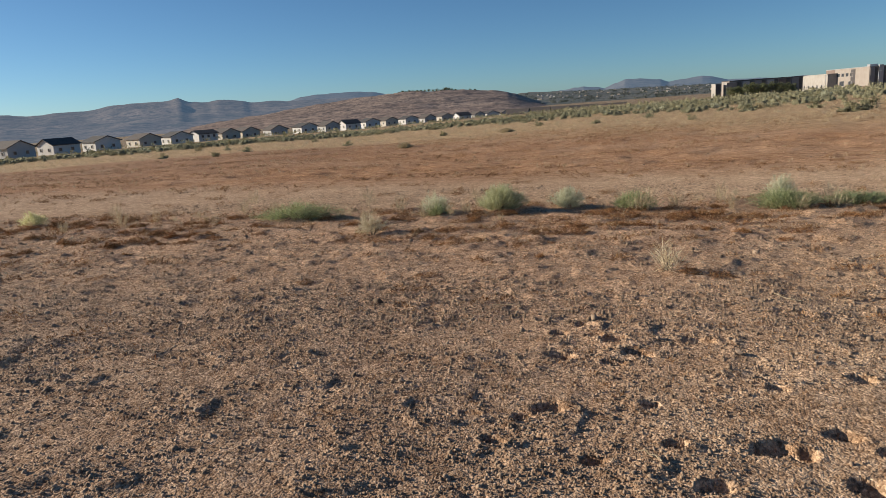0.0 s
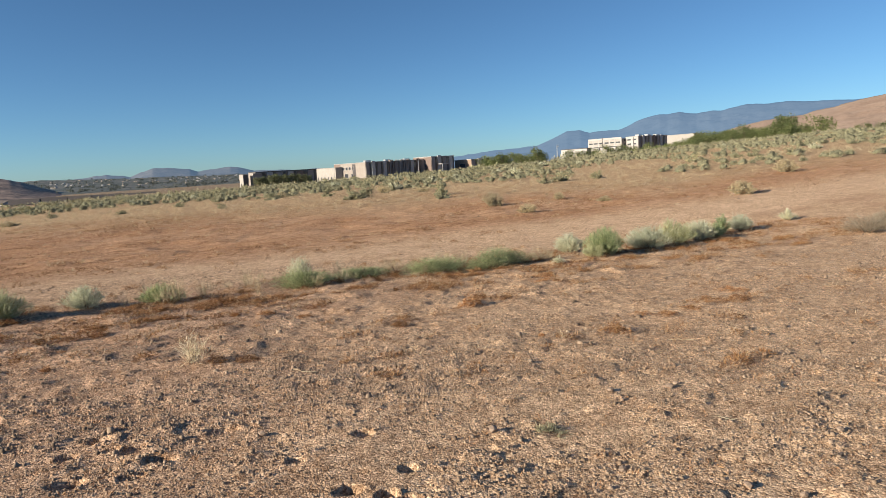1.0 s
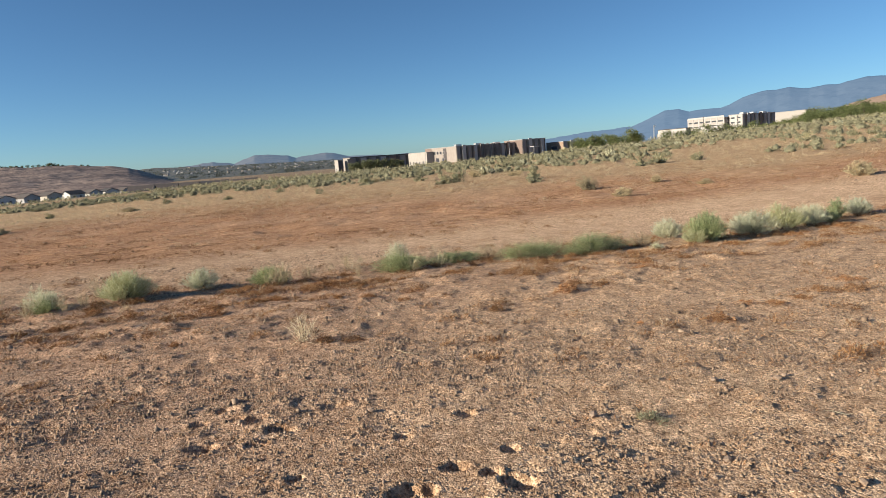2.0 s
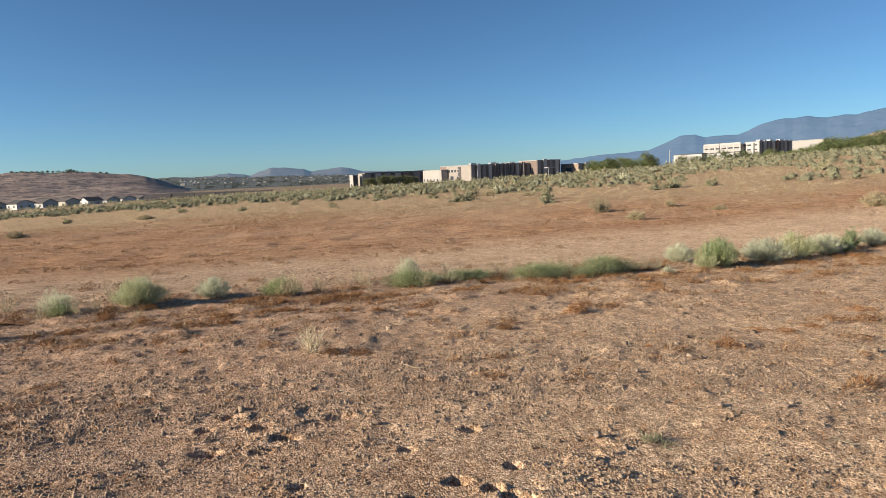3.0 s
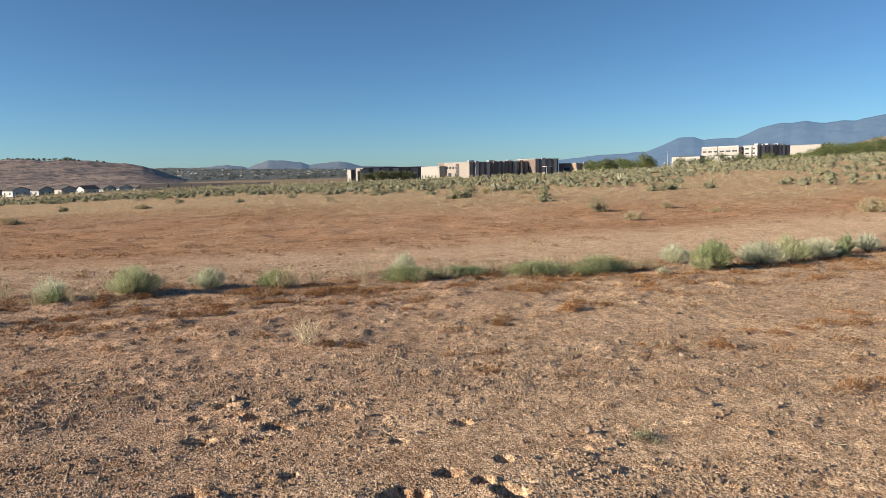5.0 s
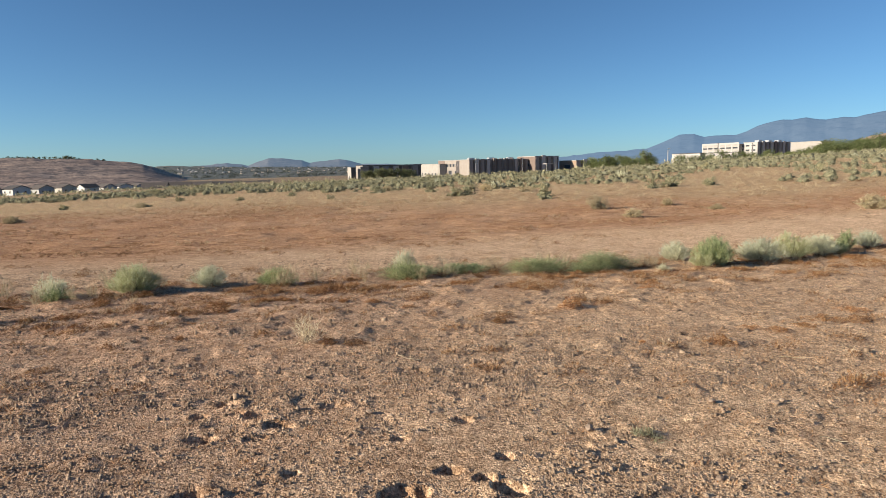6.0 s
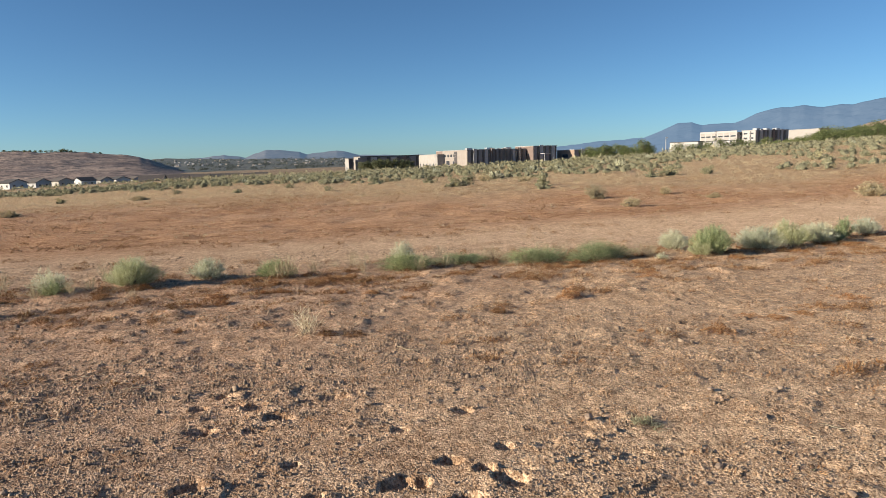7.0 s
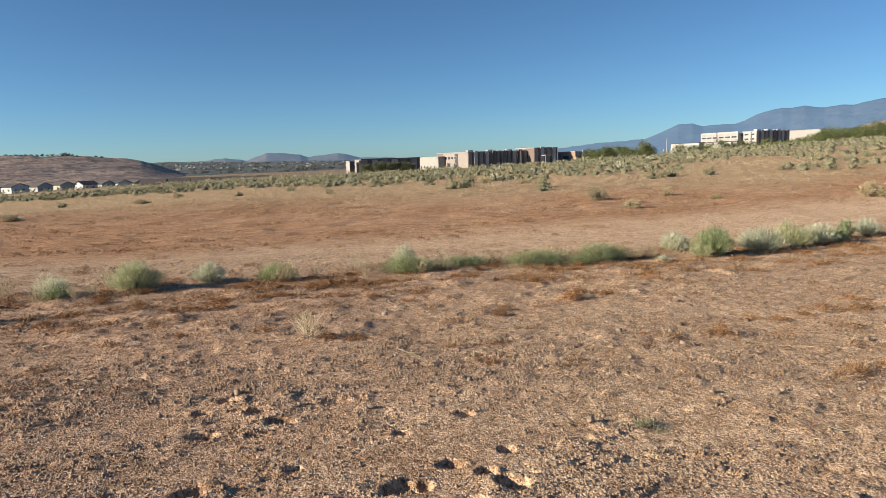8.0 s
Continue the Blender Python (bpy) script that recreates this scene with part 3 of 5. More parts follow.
def window(parent, x, y, z, w, h, side):
    """A framed pane set into the front (side 'f') or the end wall (side 'e') of a building; x or y is its middle along that wall."""
    fr, pn = Build(), Build()
    t = 0.12
    for a0, a1, b0, b1 in ((-w / 2 - t, w / 2 + t, h, h + t), (-w / 2 - t, w / 2 + t, -t, 0), (-w / 2 - t, -w / 2, 0, h), (w / 2, w / 2 + t, 0, h)):
        if side == "f":
            fr.box(x + a0, x + a1, y - 0.10, y + 0.10, z + b0, z + b1)
        else:
            fr.box(x - 0.10, x + 0.10, y + a0, y + a1, z + b0, z + b1)
    if side == "f":
        pn.box(x - w / 2, x + w / 2, y - 0.03, y + 0.05, z, z + h)
    else:
        pn.box(x - 0.03, x + 0.05, y - w / 2, y + w / 2, z, z + h)
    fo = part("window", fr.mesh("window_frame", TRIM_WHITE), parent)
    part("pane", pn.mesh("pane", GLASS), fo)


def block(name, label, corner, rz, length, depth, top, front, end, cap=TRIM_WHITE, bays=0, fins=False, end_windows=(), front_windows=(), strip=0.0, stepped=True, facing=()):
    """A flat-roofed building. Its near corner stands at the given place, its front runs along +x and its end wall along +y of its own frame."""
    base = min(land_z(*corner), land_z(corner[0] + length * 0.9, corner[1] + 5)) - 0.6
    ob = tagged(new(name), label, "building")
    ob.empty_display_size = 0.5
    ob.matrix_world = turned(corner, rz, base)
    h = top - base
    part("wall", Build().box(0.25, length, 0.25, depth, 0, h - 0.3).mesh("wall", front), ob)
    part("end_wall", Build().box(0, 0.25, 0, depth, 0, h - 0.3).mesh("end_wall", end), ob)
    part("roof", Build().box(-0.15, length + 0.15, -0.15, depth + 0.15, h - 0.3, h).mesh("roof", cap), ob)
    if bays:
        step = length / bays
        for i in range(bays):
            x0 = i * step
            tall = (0.0, 0.75, 0.4, 0.0, 0.9)[i % 5] if stepped else -0.35
            part("panel", Build().box(x0 + 0.3, x0 + step * 0.62, -0.25 - 0.35 * (i % 2), 0.25, 0.1, h - 0.35 + tall).mesh("panel", (front, PANEL_LIGHT, front, PANEL_LIGHT, BRICK_BROWN)[i % 5]), ob)
            part("bay_window", Build().box(x0 + step * 0.70, x0 + step * 0.92, -0.02, 0.10, h * 0.55, h - 1.4).mesh("bay_window", GLASS), ob)
            part("bay", Build().box(x0 + step * 0.66, x0 + step * 0.96, 0.10, 0.25, 0.3, h - 0.6).mesh("bay", DARKBAY), ob)
            if fins and bays // 3 <= i <= bays // 2 + 1:
                for k in range(3):
                    xx = x0 + step * (0.2 + 0.25 * k)
                    part("fin", Build().box(xx, xx + 0.25, -1.0, -0.25, 0.4, h + 0.5).mesh("fin", front), ob)
    if bays > 6:
        for k in range(3):
            part("roof_unit", Build().box(length * (0.15 + 0.3 * k), length * (0.15 + 0.3 * k) + 3.5, depth * 0.3, depth * 0.3 + 3, h, h + 1.1).mesh("roof_unit", STEEL), ob)
        # flat dark-brown panel; the shade of a recessed bay is in its colour
        part("recess", Build().box(-0.06, 0.0, depth * 0.30, depth * 0.40, 0, h - 0.8).mesh("recess", DARKBAY), ob)
    for y, z, w, hh in end_windows:
        window(ob, 0.0, y, z, w, hh, "e")
    for x, z, w, hh in front_windows:
        window(ob, x, 0.25, z, w, hh, "f")
    for y0, y1, z0, z1, mt in facing:
        part("facing", Build().box(-0.14, 0.0, y0, y1, z0, z1).mesh("facing", mt), ob)
    if strip:
        part("end_panel", Build().box(-0.12, 0.0, depth - strip, depth, 0, h - 0.35).mesh("end_panel", BRICK_BROWN), ob, "brown brick corner bay")
    return ob


CAMPUS = 25.0
block("school_wing", "long dark two-storey school wing with a pale end wall", (-43.7, 365), CAMPUS, 35.2, 12, 3.75, PANEL_BROWN, PANEL_BEIGE, ROOF_DARK, 6, stepped=False)
block("school_stair_tower", "tan and brick stair tower at the end of the school wing", (-44.6, 362), CAMPUS, 4.2, 5.0, 3.0, PANEL_BROWN, STUCCO_WHITE, STUCCO_GREY, 0)
# dark front wall stands in for the open slot between the pale blocks
block("school_porch", "small white school block with a dark front standing in for a slot", (-49.6, 360.6), CAMPUS, 2.6, 6.5, 2.7, DARKBAY, STUCCO_WHITE, STUCCO_WHITE, 0, False, [(3.4, 2.0, 1.2, 1.2)])
block("school_gym", "low white school hall with dark window slots", (-1.4, 400), CAMPUS, 12, 32, 3.9, STUCCO_GREY, STUCCO_WHITE, STUCCO_WHITE, 0, False, [(y, 0.8, 1.6, 2.0) for y in (6, 11, 16, 21, 26)])
block("school_building", "beige and dark brown panelled school building with flat roof", (15.5, 375), CAMPUS, 44.3, 41.7, 5.9, PANEL_BROWN, PANEL_BEIGE, STUCCO_GREY, 12, True, [(16 + 4.2 * i, 5.6, 2.6, 1.6) for i in range(4)] + [(17, 1.0, 3.0, 2.2), (25, 1.0, 4.5, 2.4)], strip=9.0)
block("school_entrance", "taller grey-brown school entrance block with white roof edge", (54.4, 385), CAMPUS, 16.5, 20, 7.2, PANEL_BROWN, BRICK_BROWN, TRIM_WHITE, 4, False, [(10, 4.0, 8.0, 2.0)])
block("school_annex", "low orange brick school annex with flat roof", (79.3, 390), CAMPUS, 9.5, 17.3, 4.4, PANEL_BROWN, BRICK_ORANGE, TRIM_WHITE, 2, False, [(9, 1.6, 6.0, 2.0)])
canopy = tagged(new("entrance_canopy"), "white flat canopy on two posts before the school entrance", "canopy")
cz = land_z(62, 380)
canopy.matrix_world = pose(62, 380, cz, 0, 0, CAMPUS)
part("roof", Build().box(-3.5, 3.5, -2, 2, 4.2, 4.6).mesh("roof", TRIM_WHITE), canopy)
for px_ in (-3.0, 3.0):
    part("post", Build().box(px_ - 0.15, px_ + 0.15, -1.6, -1.3, -0.3, 4.2).mesh("post", STEEL), canopy)

STOREYS = [(y, z, 4.2, 1.0) for z in (2.4, 5.6, 8.6) for y in (3.2, 8.4, 13.6, 18.8, 24.0, 28.8)]
block("office_building", "three-storey white building with long window rows", (197.5, 440), CAMPUS, 10, 31.7, 13.3, PANEL_BROWN, STUCCO_WHITE, STUCCO_GREY, 0, False, STOREYS, [(5, 6.5, 5, 1.6), (5, 9.5, 5, 1.6)], facing=[(0.2, 31.5, 11.4, 12.6, PANEL_LIGHT)] + [(y, y + 0.9, 0.5, 11.4, PANEL_LIGHT) for y in (0.2, 5.6, 10.8, 16.0, 21.2, 26.2, 30.6)] + [(16.9, 17.9, 0.5, 12.9, DARKBAY)])
block("office_tower", "bright white and dark glazed three-storey wing", (205.8, 432), CAMPUS, 31.6, 10.8, 14.2, PANEL_BROWN, TRIM_WHITE, STUCCO_GREY, 8, False, [(y, z, 3.0, 1.0) for z in (3.0, 6.2, 9.2) for y in (3.0, 7.6)])
block("warehouse", "long pale flat-roofed block half hidden by trees", (255.3, 445), CAMPUS, 12, 23.4, 14.4, STUCCO_GREY, STUCCO_WHITE, STUCCO_WHITE, 0)
for nm, lab, cx, cy, dd, tp in (("portable_classroom", "white single-storey portable classroom with small windows", 128.8, 330, 19.0, 6.4), ("portable_classroom", "white portable classroom beside the taller white building", 147.5, 330, 18.4, 6.5)):
    block(nm, lab, (cx, cy), CAMPUS, 3.6, dd, tp, STUCCO_GREY, TRIM_WHITE, ROOF_DARK, 0, False, [(dd * 0.15, 2.6, 1.0, 1.3), (dd * 0.55, 2.6, 1.0, 1.3), (dd * 0.8, 2.6, 1.0, 1.3)])


def house(label, w, d, eave, rise, wall, roof, gable_front):
    """A tract house: stucco body with a base plinth, an overhanging pitched roof and framed windows."""
    ob = tagged(new("house"), label, "house", group="row of houses")
    ob.empty_display_size = 0.5
    x, y = w / 2, d / 2
    b = Build()
    if gable_front:
        b.add([(-x, -y, -1.5), (x, -y, -1.5), (x, y, -1.5), (-x, y, -1.5), (-x, -y, eave), (x, -y, eave), (x, y, eave), (-x, y, eave), (0, -y, eave + rise), (0, y, eave + rise)],
              [(0, 1, 5, 8, 4), (2, 3, 7, 9, 6), (1, 2, 6, 5), (3, 0, 4, 7), (4, 8, 9, 7), (5, 6, 9, 8)])
        o, t, s = 0.5, 0.22, rise / x
        prof = [(-x - o, eave - o * s), (0, eave + rise), (x + o, eave - o * s), (x + o, eave - o * s + t), (0, eave + rise + t), (-x - o, eave - o * s + t)]
        rv = [(px, yy, pz) for yy in (-y - o, y + o) for px, pz in prof]
    else:
        b.add([(-x, -y, -1.5), (x, -y, -1.5), (x, y, -1.5), (-x, y, -1.5), (-x, -y, eave), (x, -y, eave), (x, y, eave), (-x, y, eave), (-x, 0, eave + rise), (x, 0, eave + rise)],
              [(0, 1, 5, 4), (2, 3, 7, 6), (1, 2, 6, 9, 5), (3, 0, 4, 8, 7), (4, 5, 9, 8), (6, 7, 8, 9)])
        o, t, s = 0.5, 0.22, rise / y
        prof = [(-y - o, eave - o * s), (0, eave + rise), (y + o, eave - o * s), (y + o, eave - o * s + t), (0, eave + rise + t), (-y - o, eave - o * s + t)]
        rv = [(xx, py, pz) for xx in (-x - o, x + o) for py, pz in prof]
    part("wall", b.mesh("wall", wall), ob)
    rf = [(0, 1, 4, 5), (1, 2, 3, 4), (6, 11, 10, 7), (7, 10, 9, 8), (0, 5, 11, 6), (2, 8, 9, 3), (5, 4, 10, 11), (4, 3, 9, 10), (0, 6, 7, 1), (1, 7, 8, 2)]
    part("roof", Build().add([(p[0], p[1], p[2] + 0.02) for p in rv], rf).mesh("roof", roof), ob)
    for xx in (-0.27 * w, 0.22 * w):
        window(ob, xx, -y, 1.2, 1.0, 0.9, "f")
    for yy in (-0.25 * d, 0.2 * d):
        window(ob, x, yy, 1.2, 0.9, 0.9, "e")
    if eave > 4:
        for yy in (-0.3 * d, 0.0, 0.3 * d):
            window(ob, x, yy, 3.5, 0.9, 0.9, "e")
    return ob


HOUSE_KINDS = [
    ("white stucco house with a dark shingle gable roof", 8.6, 8.2, 3.1, 1.7, HOUSE_WHITE, ROOF_DARK, True),
    ("grey stucco house with a brown gable roof", 8.4, 7.8, 3.1, 1.8, HOUSE_GREY, ROOF_BROWN, False),
    ("tan stucco house with a brown shingle roof", 9.6, 7.8, 3.1, 1.6, HOUSE_TAN, ROOF_BROWN, False),
    ("white stucco house with a low dark roof", 8.2, 8.4, 3.2, 1.5, HOUSE_WHITE, ROOF_DARK, False),
    ("two-storey white house with a low dark roof", 7.6, 7.8, 4.9, 1.2, HOUSE_WHITE, ROOF_DARK, True),
    ("long low house with a broad brown shingle roof", 13.0, 11.0, 2.9, 2.6, HOUSE_TAN, ROOF_BROWN, False),
]
rng = np.random.default_rng(5)
makers = {}


def put_house(k, az, r, el_top, turn):
    """A house whose near corner stands in the direction az and whose ridge reaches the elevation el_top."""
    w, d, eave, rise = HOUSE_KINDS[k][1:5]
    z = 1.6 + r * math.tan(radians(el_top)) - eave - rise - 0.24
    m = pose(r * math.sin(radians(az)), r * math.cos(radians(az)), z, 0, 0, turn) @ pose(-w / 2, d / 2, 0)
    if k not in makers:
        makers[k] = house(*HOUSE_KINDS[k])
        makers[k].matrix_world = m
    else:
        copy_thing(makers[k], m)


HOUSES = ((1, -63.3), (0, -60.4), (3, -57.6), (2, -54.5), (3, -52.2), (4, -50.1), (2, -48.3), (2, -46.7), (1, -44.4), (3, -41.9), (1, -39.9), (0, -38.2), (3, -36.5), (2, -34.8), (3, -33.1), (1, -31.47), (2, -30.0), (0, -28.5), (1, -27.2), (3, -26.1), (1, -24.95))
for k, az_h in HOUSES:
    rh = float(np.interp(az_h, (-68, -61, -50, -38, -30, -24), (205, 225, 268, 335, 395, 450)))
    put_house(k, az_h, rh, float(np.interp(az_h, (-64, -57, -50, -30, -24), (-0.40, -0.55, -0.66, -0.68, -0.76))), -62 - az_h + rng.uniform(-3, 3))
# the street goes on downhill, where mostly roofs show
for k, az_h, rh, el in ((5, -22.75, 400, -0.73), (5, -20.9, 410, -0.72), (5, -19.35, 420, -0.74), (3, -18.2, 430, -0.76), (2, -16.9, 500, -0.74), (1, -15.8, 520, -0.78), (2, -14.6, 540, -0.76)):
    put_house(k, az_h, rh, el, 14 + rng.uniform(-4, 4))


def street_lamp(x, y, h):
    ob = tagged(new("street_lamp"), "tall grey steel lamp post with a small head", "lamp post", group="campus lamp posts")
    ob.location = (x, y, land_z(x, y))
    part("pole", Build().tube([(0, 0, -0.5), (0, 0, h * 0.5), (0, 0, h)], [0.16, 0.12, 0.09], 8).mesh("pole", STEEL), ob)
    part("lamp_head", Build().box(-0.2, 1.0, -0.2, 0.2, h, h + 0.22).mesh("lamp_head", STEEL), ob)


for x, y, h in ((42.4, 349, 8.8), (-2, 340, 6.0), (108, 316, 7.2), (116, 340, 7.0), (18, 352, 6.0)):
    street_lamp(x, y, h)

# scattered houses and trees of the town on the far slope
far_rng = np.random.default_rng(8)
tiny = Build()
tiny.add([(-7, -5, -3), (7, -5, -3), (7, 5, -3), (-7, 5, -3), (-7, -5, 5), (7, -5, 5), (7, 5, 5), (-7, 5, 5), (-7, 0, 8), (7, 0, 8)],
         [(0, 1, 5, 4), (2, 3, 7, 6), (1, 2, 6, 9, 5), (3, 0, 4, 8, 7), (4, 5, 9, 8), (6, 7, 8, 9)])
tiny.v = [(p[0] * 0.45, p[1] * 0.45, p[2] * 0.30) for p in tiny.v]
tiny_me = [tiny.mesh("far_house", STUCCO_GREY), tiny.mesh("far_house", STUCCO_TAN)]


def on_slope(az, r, el_top, r_foot, r_top):
    base = land_z(r * math.sin(az), r * math.cos(az)) - 2
    k = (r - r_foot) / (r_top - r_foot)
    top = 1.6 + r_top * math.tan(radians(el_top))
    return base + (top - base) * k ** 1.25


for _ in range(120):
    a = far_rng.uniform(-22, -2)
    r = far_rng.uniform(1500, 2800)
    z = on_slope(radians(a), r, float(np.interp(a, (-27, -23, -20, -16, -11, -6, -1, 4, 10), (0.2, 0.54, 0.5, 0.34, 0.28, 0.22, 0.1, 0.0, -0.2))), 900, 2900)
    ob = new("far_house", tiny_me[int(far_rng.random() < 0.5)])
    ob.matrix_world = pose(r * math.sin(radians(a)), r * math.cos(radians(a)), z + 1.5, 0, 0, far_rng.uniform(0, 180))
    tagged(ob, "small pale house far off among the town trees", "house", group="far town")


# dark trees between the far houses, uncounted
tp = []
for _ in range(420):
    a = far_rng.uniform(-25, 4)
    r = far_rng.uniform(1100, 2850)
    z = on_slope(radians(a), r, float(np.interp(a, (-27, -23, -20, -16, -11, -6, -1, 4, 10), (0.2, 0.54, 0.5, 0.34, 0.28, 0.22, 0.1, 0.0, -0.2))), 900, 2900)
    tp.append((r * math.sin(radians(a)), r * math.cos(radians(a)), z + 1.0))
tp = np.repeat(np.array(tp), 12, 0)
n_ = len(tp)
tp = tp + far_rng.normal(size=(n_, 3)) * np.array((4.5, 4.5, 1.3))
town_trees = leaf_mesh("town_trees", tp, unit(far_rng.normal(size=(n_, 3)) * 0.4 + np.array((0, 0, 1))), far_rng.uniform(2, 4, n_), far_rng.uniform(2, 4, n_), 0.1, TOWNLEAF, far_rng)
tagged(new("town_trees", town_trees), "dark green trees scattered through the far town", "trees", kind="stuff")


# ---- trees and large shrubs on the crest ----
def tree(seed, label, w, h, n, leaf=0.34, mat_leaf=TREELEAF):
    """A tapered trunk with forking limbs and an uneven crown of separate leaf sprays with gaps."""
    rg = np.random.default_rng(seed)
    ob = tagged(new("tree"), label, "tree", group="trees on the crest")
    ob.empty_display_size = 0.3
    b = Build()
    b.tube([(0, 0, -0.4), (0.05, 0, h * 0.25), (0.1, 0.05, h * 0.55)], [0.035 * h, 0.026 * h, 0.014 * h], 7)
    clumps = []
    for i in range(11):
        a = rg.uniform(0, 2 * math.pi)
        rad = w * 0.5 * rg.uniform(0.15, 0.78)
        c = np.array((rad * math.cos(a), rad * math.sin(a), h * rg.uniform(0.18, 0.82)))
        clumps.append((c, w * rg.uniform(0.16, 0.27)))
        b.tube([(0.04, 0, h * 0.22), (c[0] * 0.5, c[1] * 0.5, h * 0.22 + (c[2] - h * 0.22) * 0.6), c], [0.014 * h, 0.009 * h, 0.004 * h], 5)
    pick = rg.integers(len(clumps), size=n)
    cc, ss = np.array([c for c, _ in clumps])[pick], np.array([s for _, s in clumps])[pick]
    q = unit(rg.normal(size=(n, 3)))
    p = cc + q * (ss * rg.uniform(0.35, 1.1, n))[:, None] * np.array((1, 1, 0.8))
    p[:, 2] = np.clip(p[:, 2], 0.08 * h, h)
    g = unit(q + rg.normal(size=(n, 3)) * 0.6 + np.array((0, 0, 0.25)))
    crown = leaf_mesh("crown", p, g, leaf * rg.uniform(0.6, 1.5, n), np.full(n, leaf * 0.62), 0.15, mat_leaf, rg)
    part("trunk", b.mesh("trunk", BARK, True), ob)
    part("crown", crown, ob)
    return ob


T_KINDS = [tree(900 + i, "green leafy tree among sagebrush on the crest", w, h, n) for i, (w, h, n) in enumerate(((5.5, 4.0, 1000), (6.5, 3.2, 1000), (4.5, 5.0, 1000), (4.8, 6.0, 1700)))]
trng = np.random.default_rng(17)
first = [True] * 4


def plant_tree(k, x, y, s, dz=-0.2):
    m = pose(x, y, land_z(x, y) + dz, 0, 0, trng.uniform(0, 360)) @ Matrix.Diagonal((s, s, s, 1))
    if first[k]:
        T_KINDS[k].matrix_world = m
        first[k] = False
    else:
        put_copy(T_KINDS[k], m)


def polar(az, r):
    return r * math.sin(radians(az)), r * math.cos(radians(az))


plant_tree(3, *polar(36.15, 170), 1.2)
plant_tree(0, *polar(38.7, 165), 1.05)
for az, r, s, k in ((41.1, 175, 0.42, 0), (41.7, 172, 0.36, 2), (42.5, 174, 0.5, 1), (14.2, 235, 1.0, 2), (17.2, 230, 1.15, 2), (13.0, 240, 0.9, 0)):
    plant_tree(k, *polar(az, r), s)
for i in range(48):
    az = 26.0 + 11.8 * (i + 0.5) / 48 + trng.uniform(-0.25, 0.25)
    plant_tree(int(trng.integers(0, 2)), *polar(az, trng.uniform(158, 190)), trng.uniform(0.85, 1.2) * float(np.interp(az, (26, 28, 30, 33.5, 37.8), (0.25, 0.42, 0.72, 0.88, 0.7))))
for i in range(16):
    az = 12.4 + 5.4 * (i + 0.5) / 16 + trng.uniform(-0.25, 0.25)
    plant_tree(int(trng.integers(0, 2)), *polar(az, trng.uniform(225, 250)), trng.uniform(0.8, 1.2))
for i in range(9):
    az = 19.5 + 7 * (i + 0.5) / 9
    plant_tree(int(trng.integers(0, 2)), *polar(az, trng.uniform(225, 250)), trng.uniform(0.7, 1.0))
dark = tree(950, "dark green tree before the school wing", 7.0, 6.0, 1100, 0.45, DARKLEAF)
dark.matrix_world = pose(*polar(-5.9, 350), land_z(*polar(-5.9, 350)) - 0.2)
for az, r, s in ((-6.5, 348, 0.95), (-6.2, 349, 0.9), (-5.5, 347, 1.1), (-5.1, 349, 1.15), (-4.6, 347, 1.05), (-4.1, 349, 1.1), (-3.6, 348, 1.0), (-3.1, 347, 0.9), (-2.6, 348, 0.8)):
    copy_thing(dark, pose(*polar(az, r), land_z(*polar(az, r)) - 0.2, 0, 0, az * 50) @ Matrix.Diagonal((s, s, s, 1)))
hill_trees = [(-33.5 + 0.32 * i, 1290 + 6 * math.sin(i * 2.1), 0.75 + 0.5 * abs(math.sin(i * 1.7))) for i in range(16)] + [(-29.6, 1290, 1.8), (-29.3, 1290, 1.5), (-27.4, 1290, 1.0), (-27.0, 1290, 1.0)]
for az, r, s in hill_trees:
    el = float(np.interp(az, (-35, -33, -29.8, -27.5, -24.8), (1.2, 1.3, 1.25, 1.12, 0.82)))
    copy_thing(dark, pose(*polar(az, r), 1.6 + r * math.tan(radians(el)) - 1.5, 0, 0, az * 77) @ Matrix.Diagonal((s * 0.9, s * 0.9, s * 0.7, 1)))


# ---- sagebrush ----
def shrub(name, label, group, seed, w, d, h, n, leaf, width, material, twigs=24, mass=None, loose=0.3, stalks=0):
    ob = tagged(new(name), label, "shrub", group=group)
    ob.empty_display_size = 0.2
    part("stem", stems(seed, w, d, h, twigs, 0.008 * max(w, 0.4)).mesh("stem", BARK), ob)
    part("foliage", broom("foliage", seed, w, d, max(h - 0.4 * leaf, 0.02), n, leaf, width, material, loose), ob)
    if stalks:
        part("dry_stalks", broom("dry_stalks", seed + 7, w * 1.05, d, h * 0.95, stalks, leaf * 1.9, width * 0.5, STRAW, 0.35, 0.5, 3), ob, "thin straw-coloured dry stalks")["kind"] = "stuff"
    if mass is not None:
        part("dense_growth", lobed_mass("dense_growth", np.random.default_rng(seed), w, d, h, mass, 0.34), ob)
    return ob


S_KINDS = []
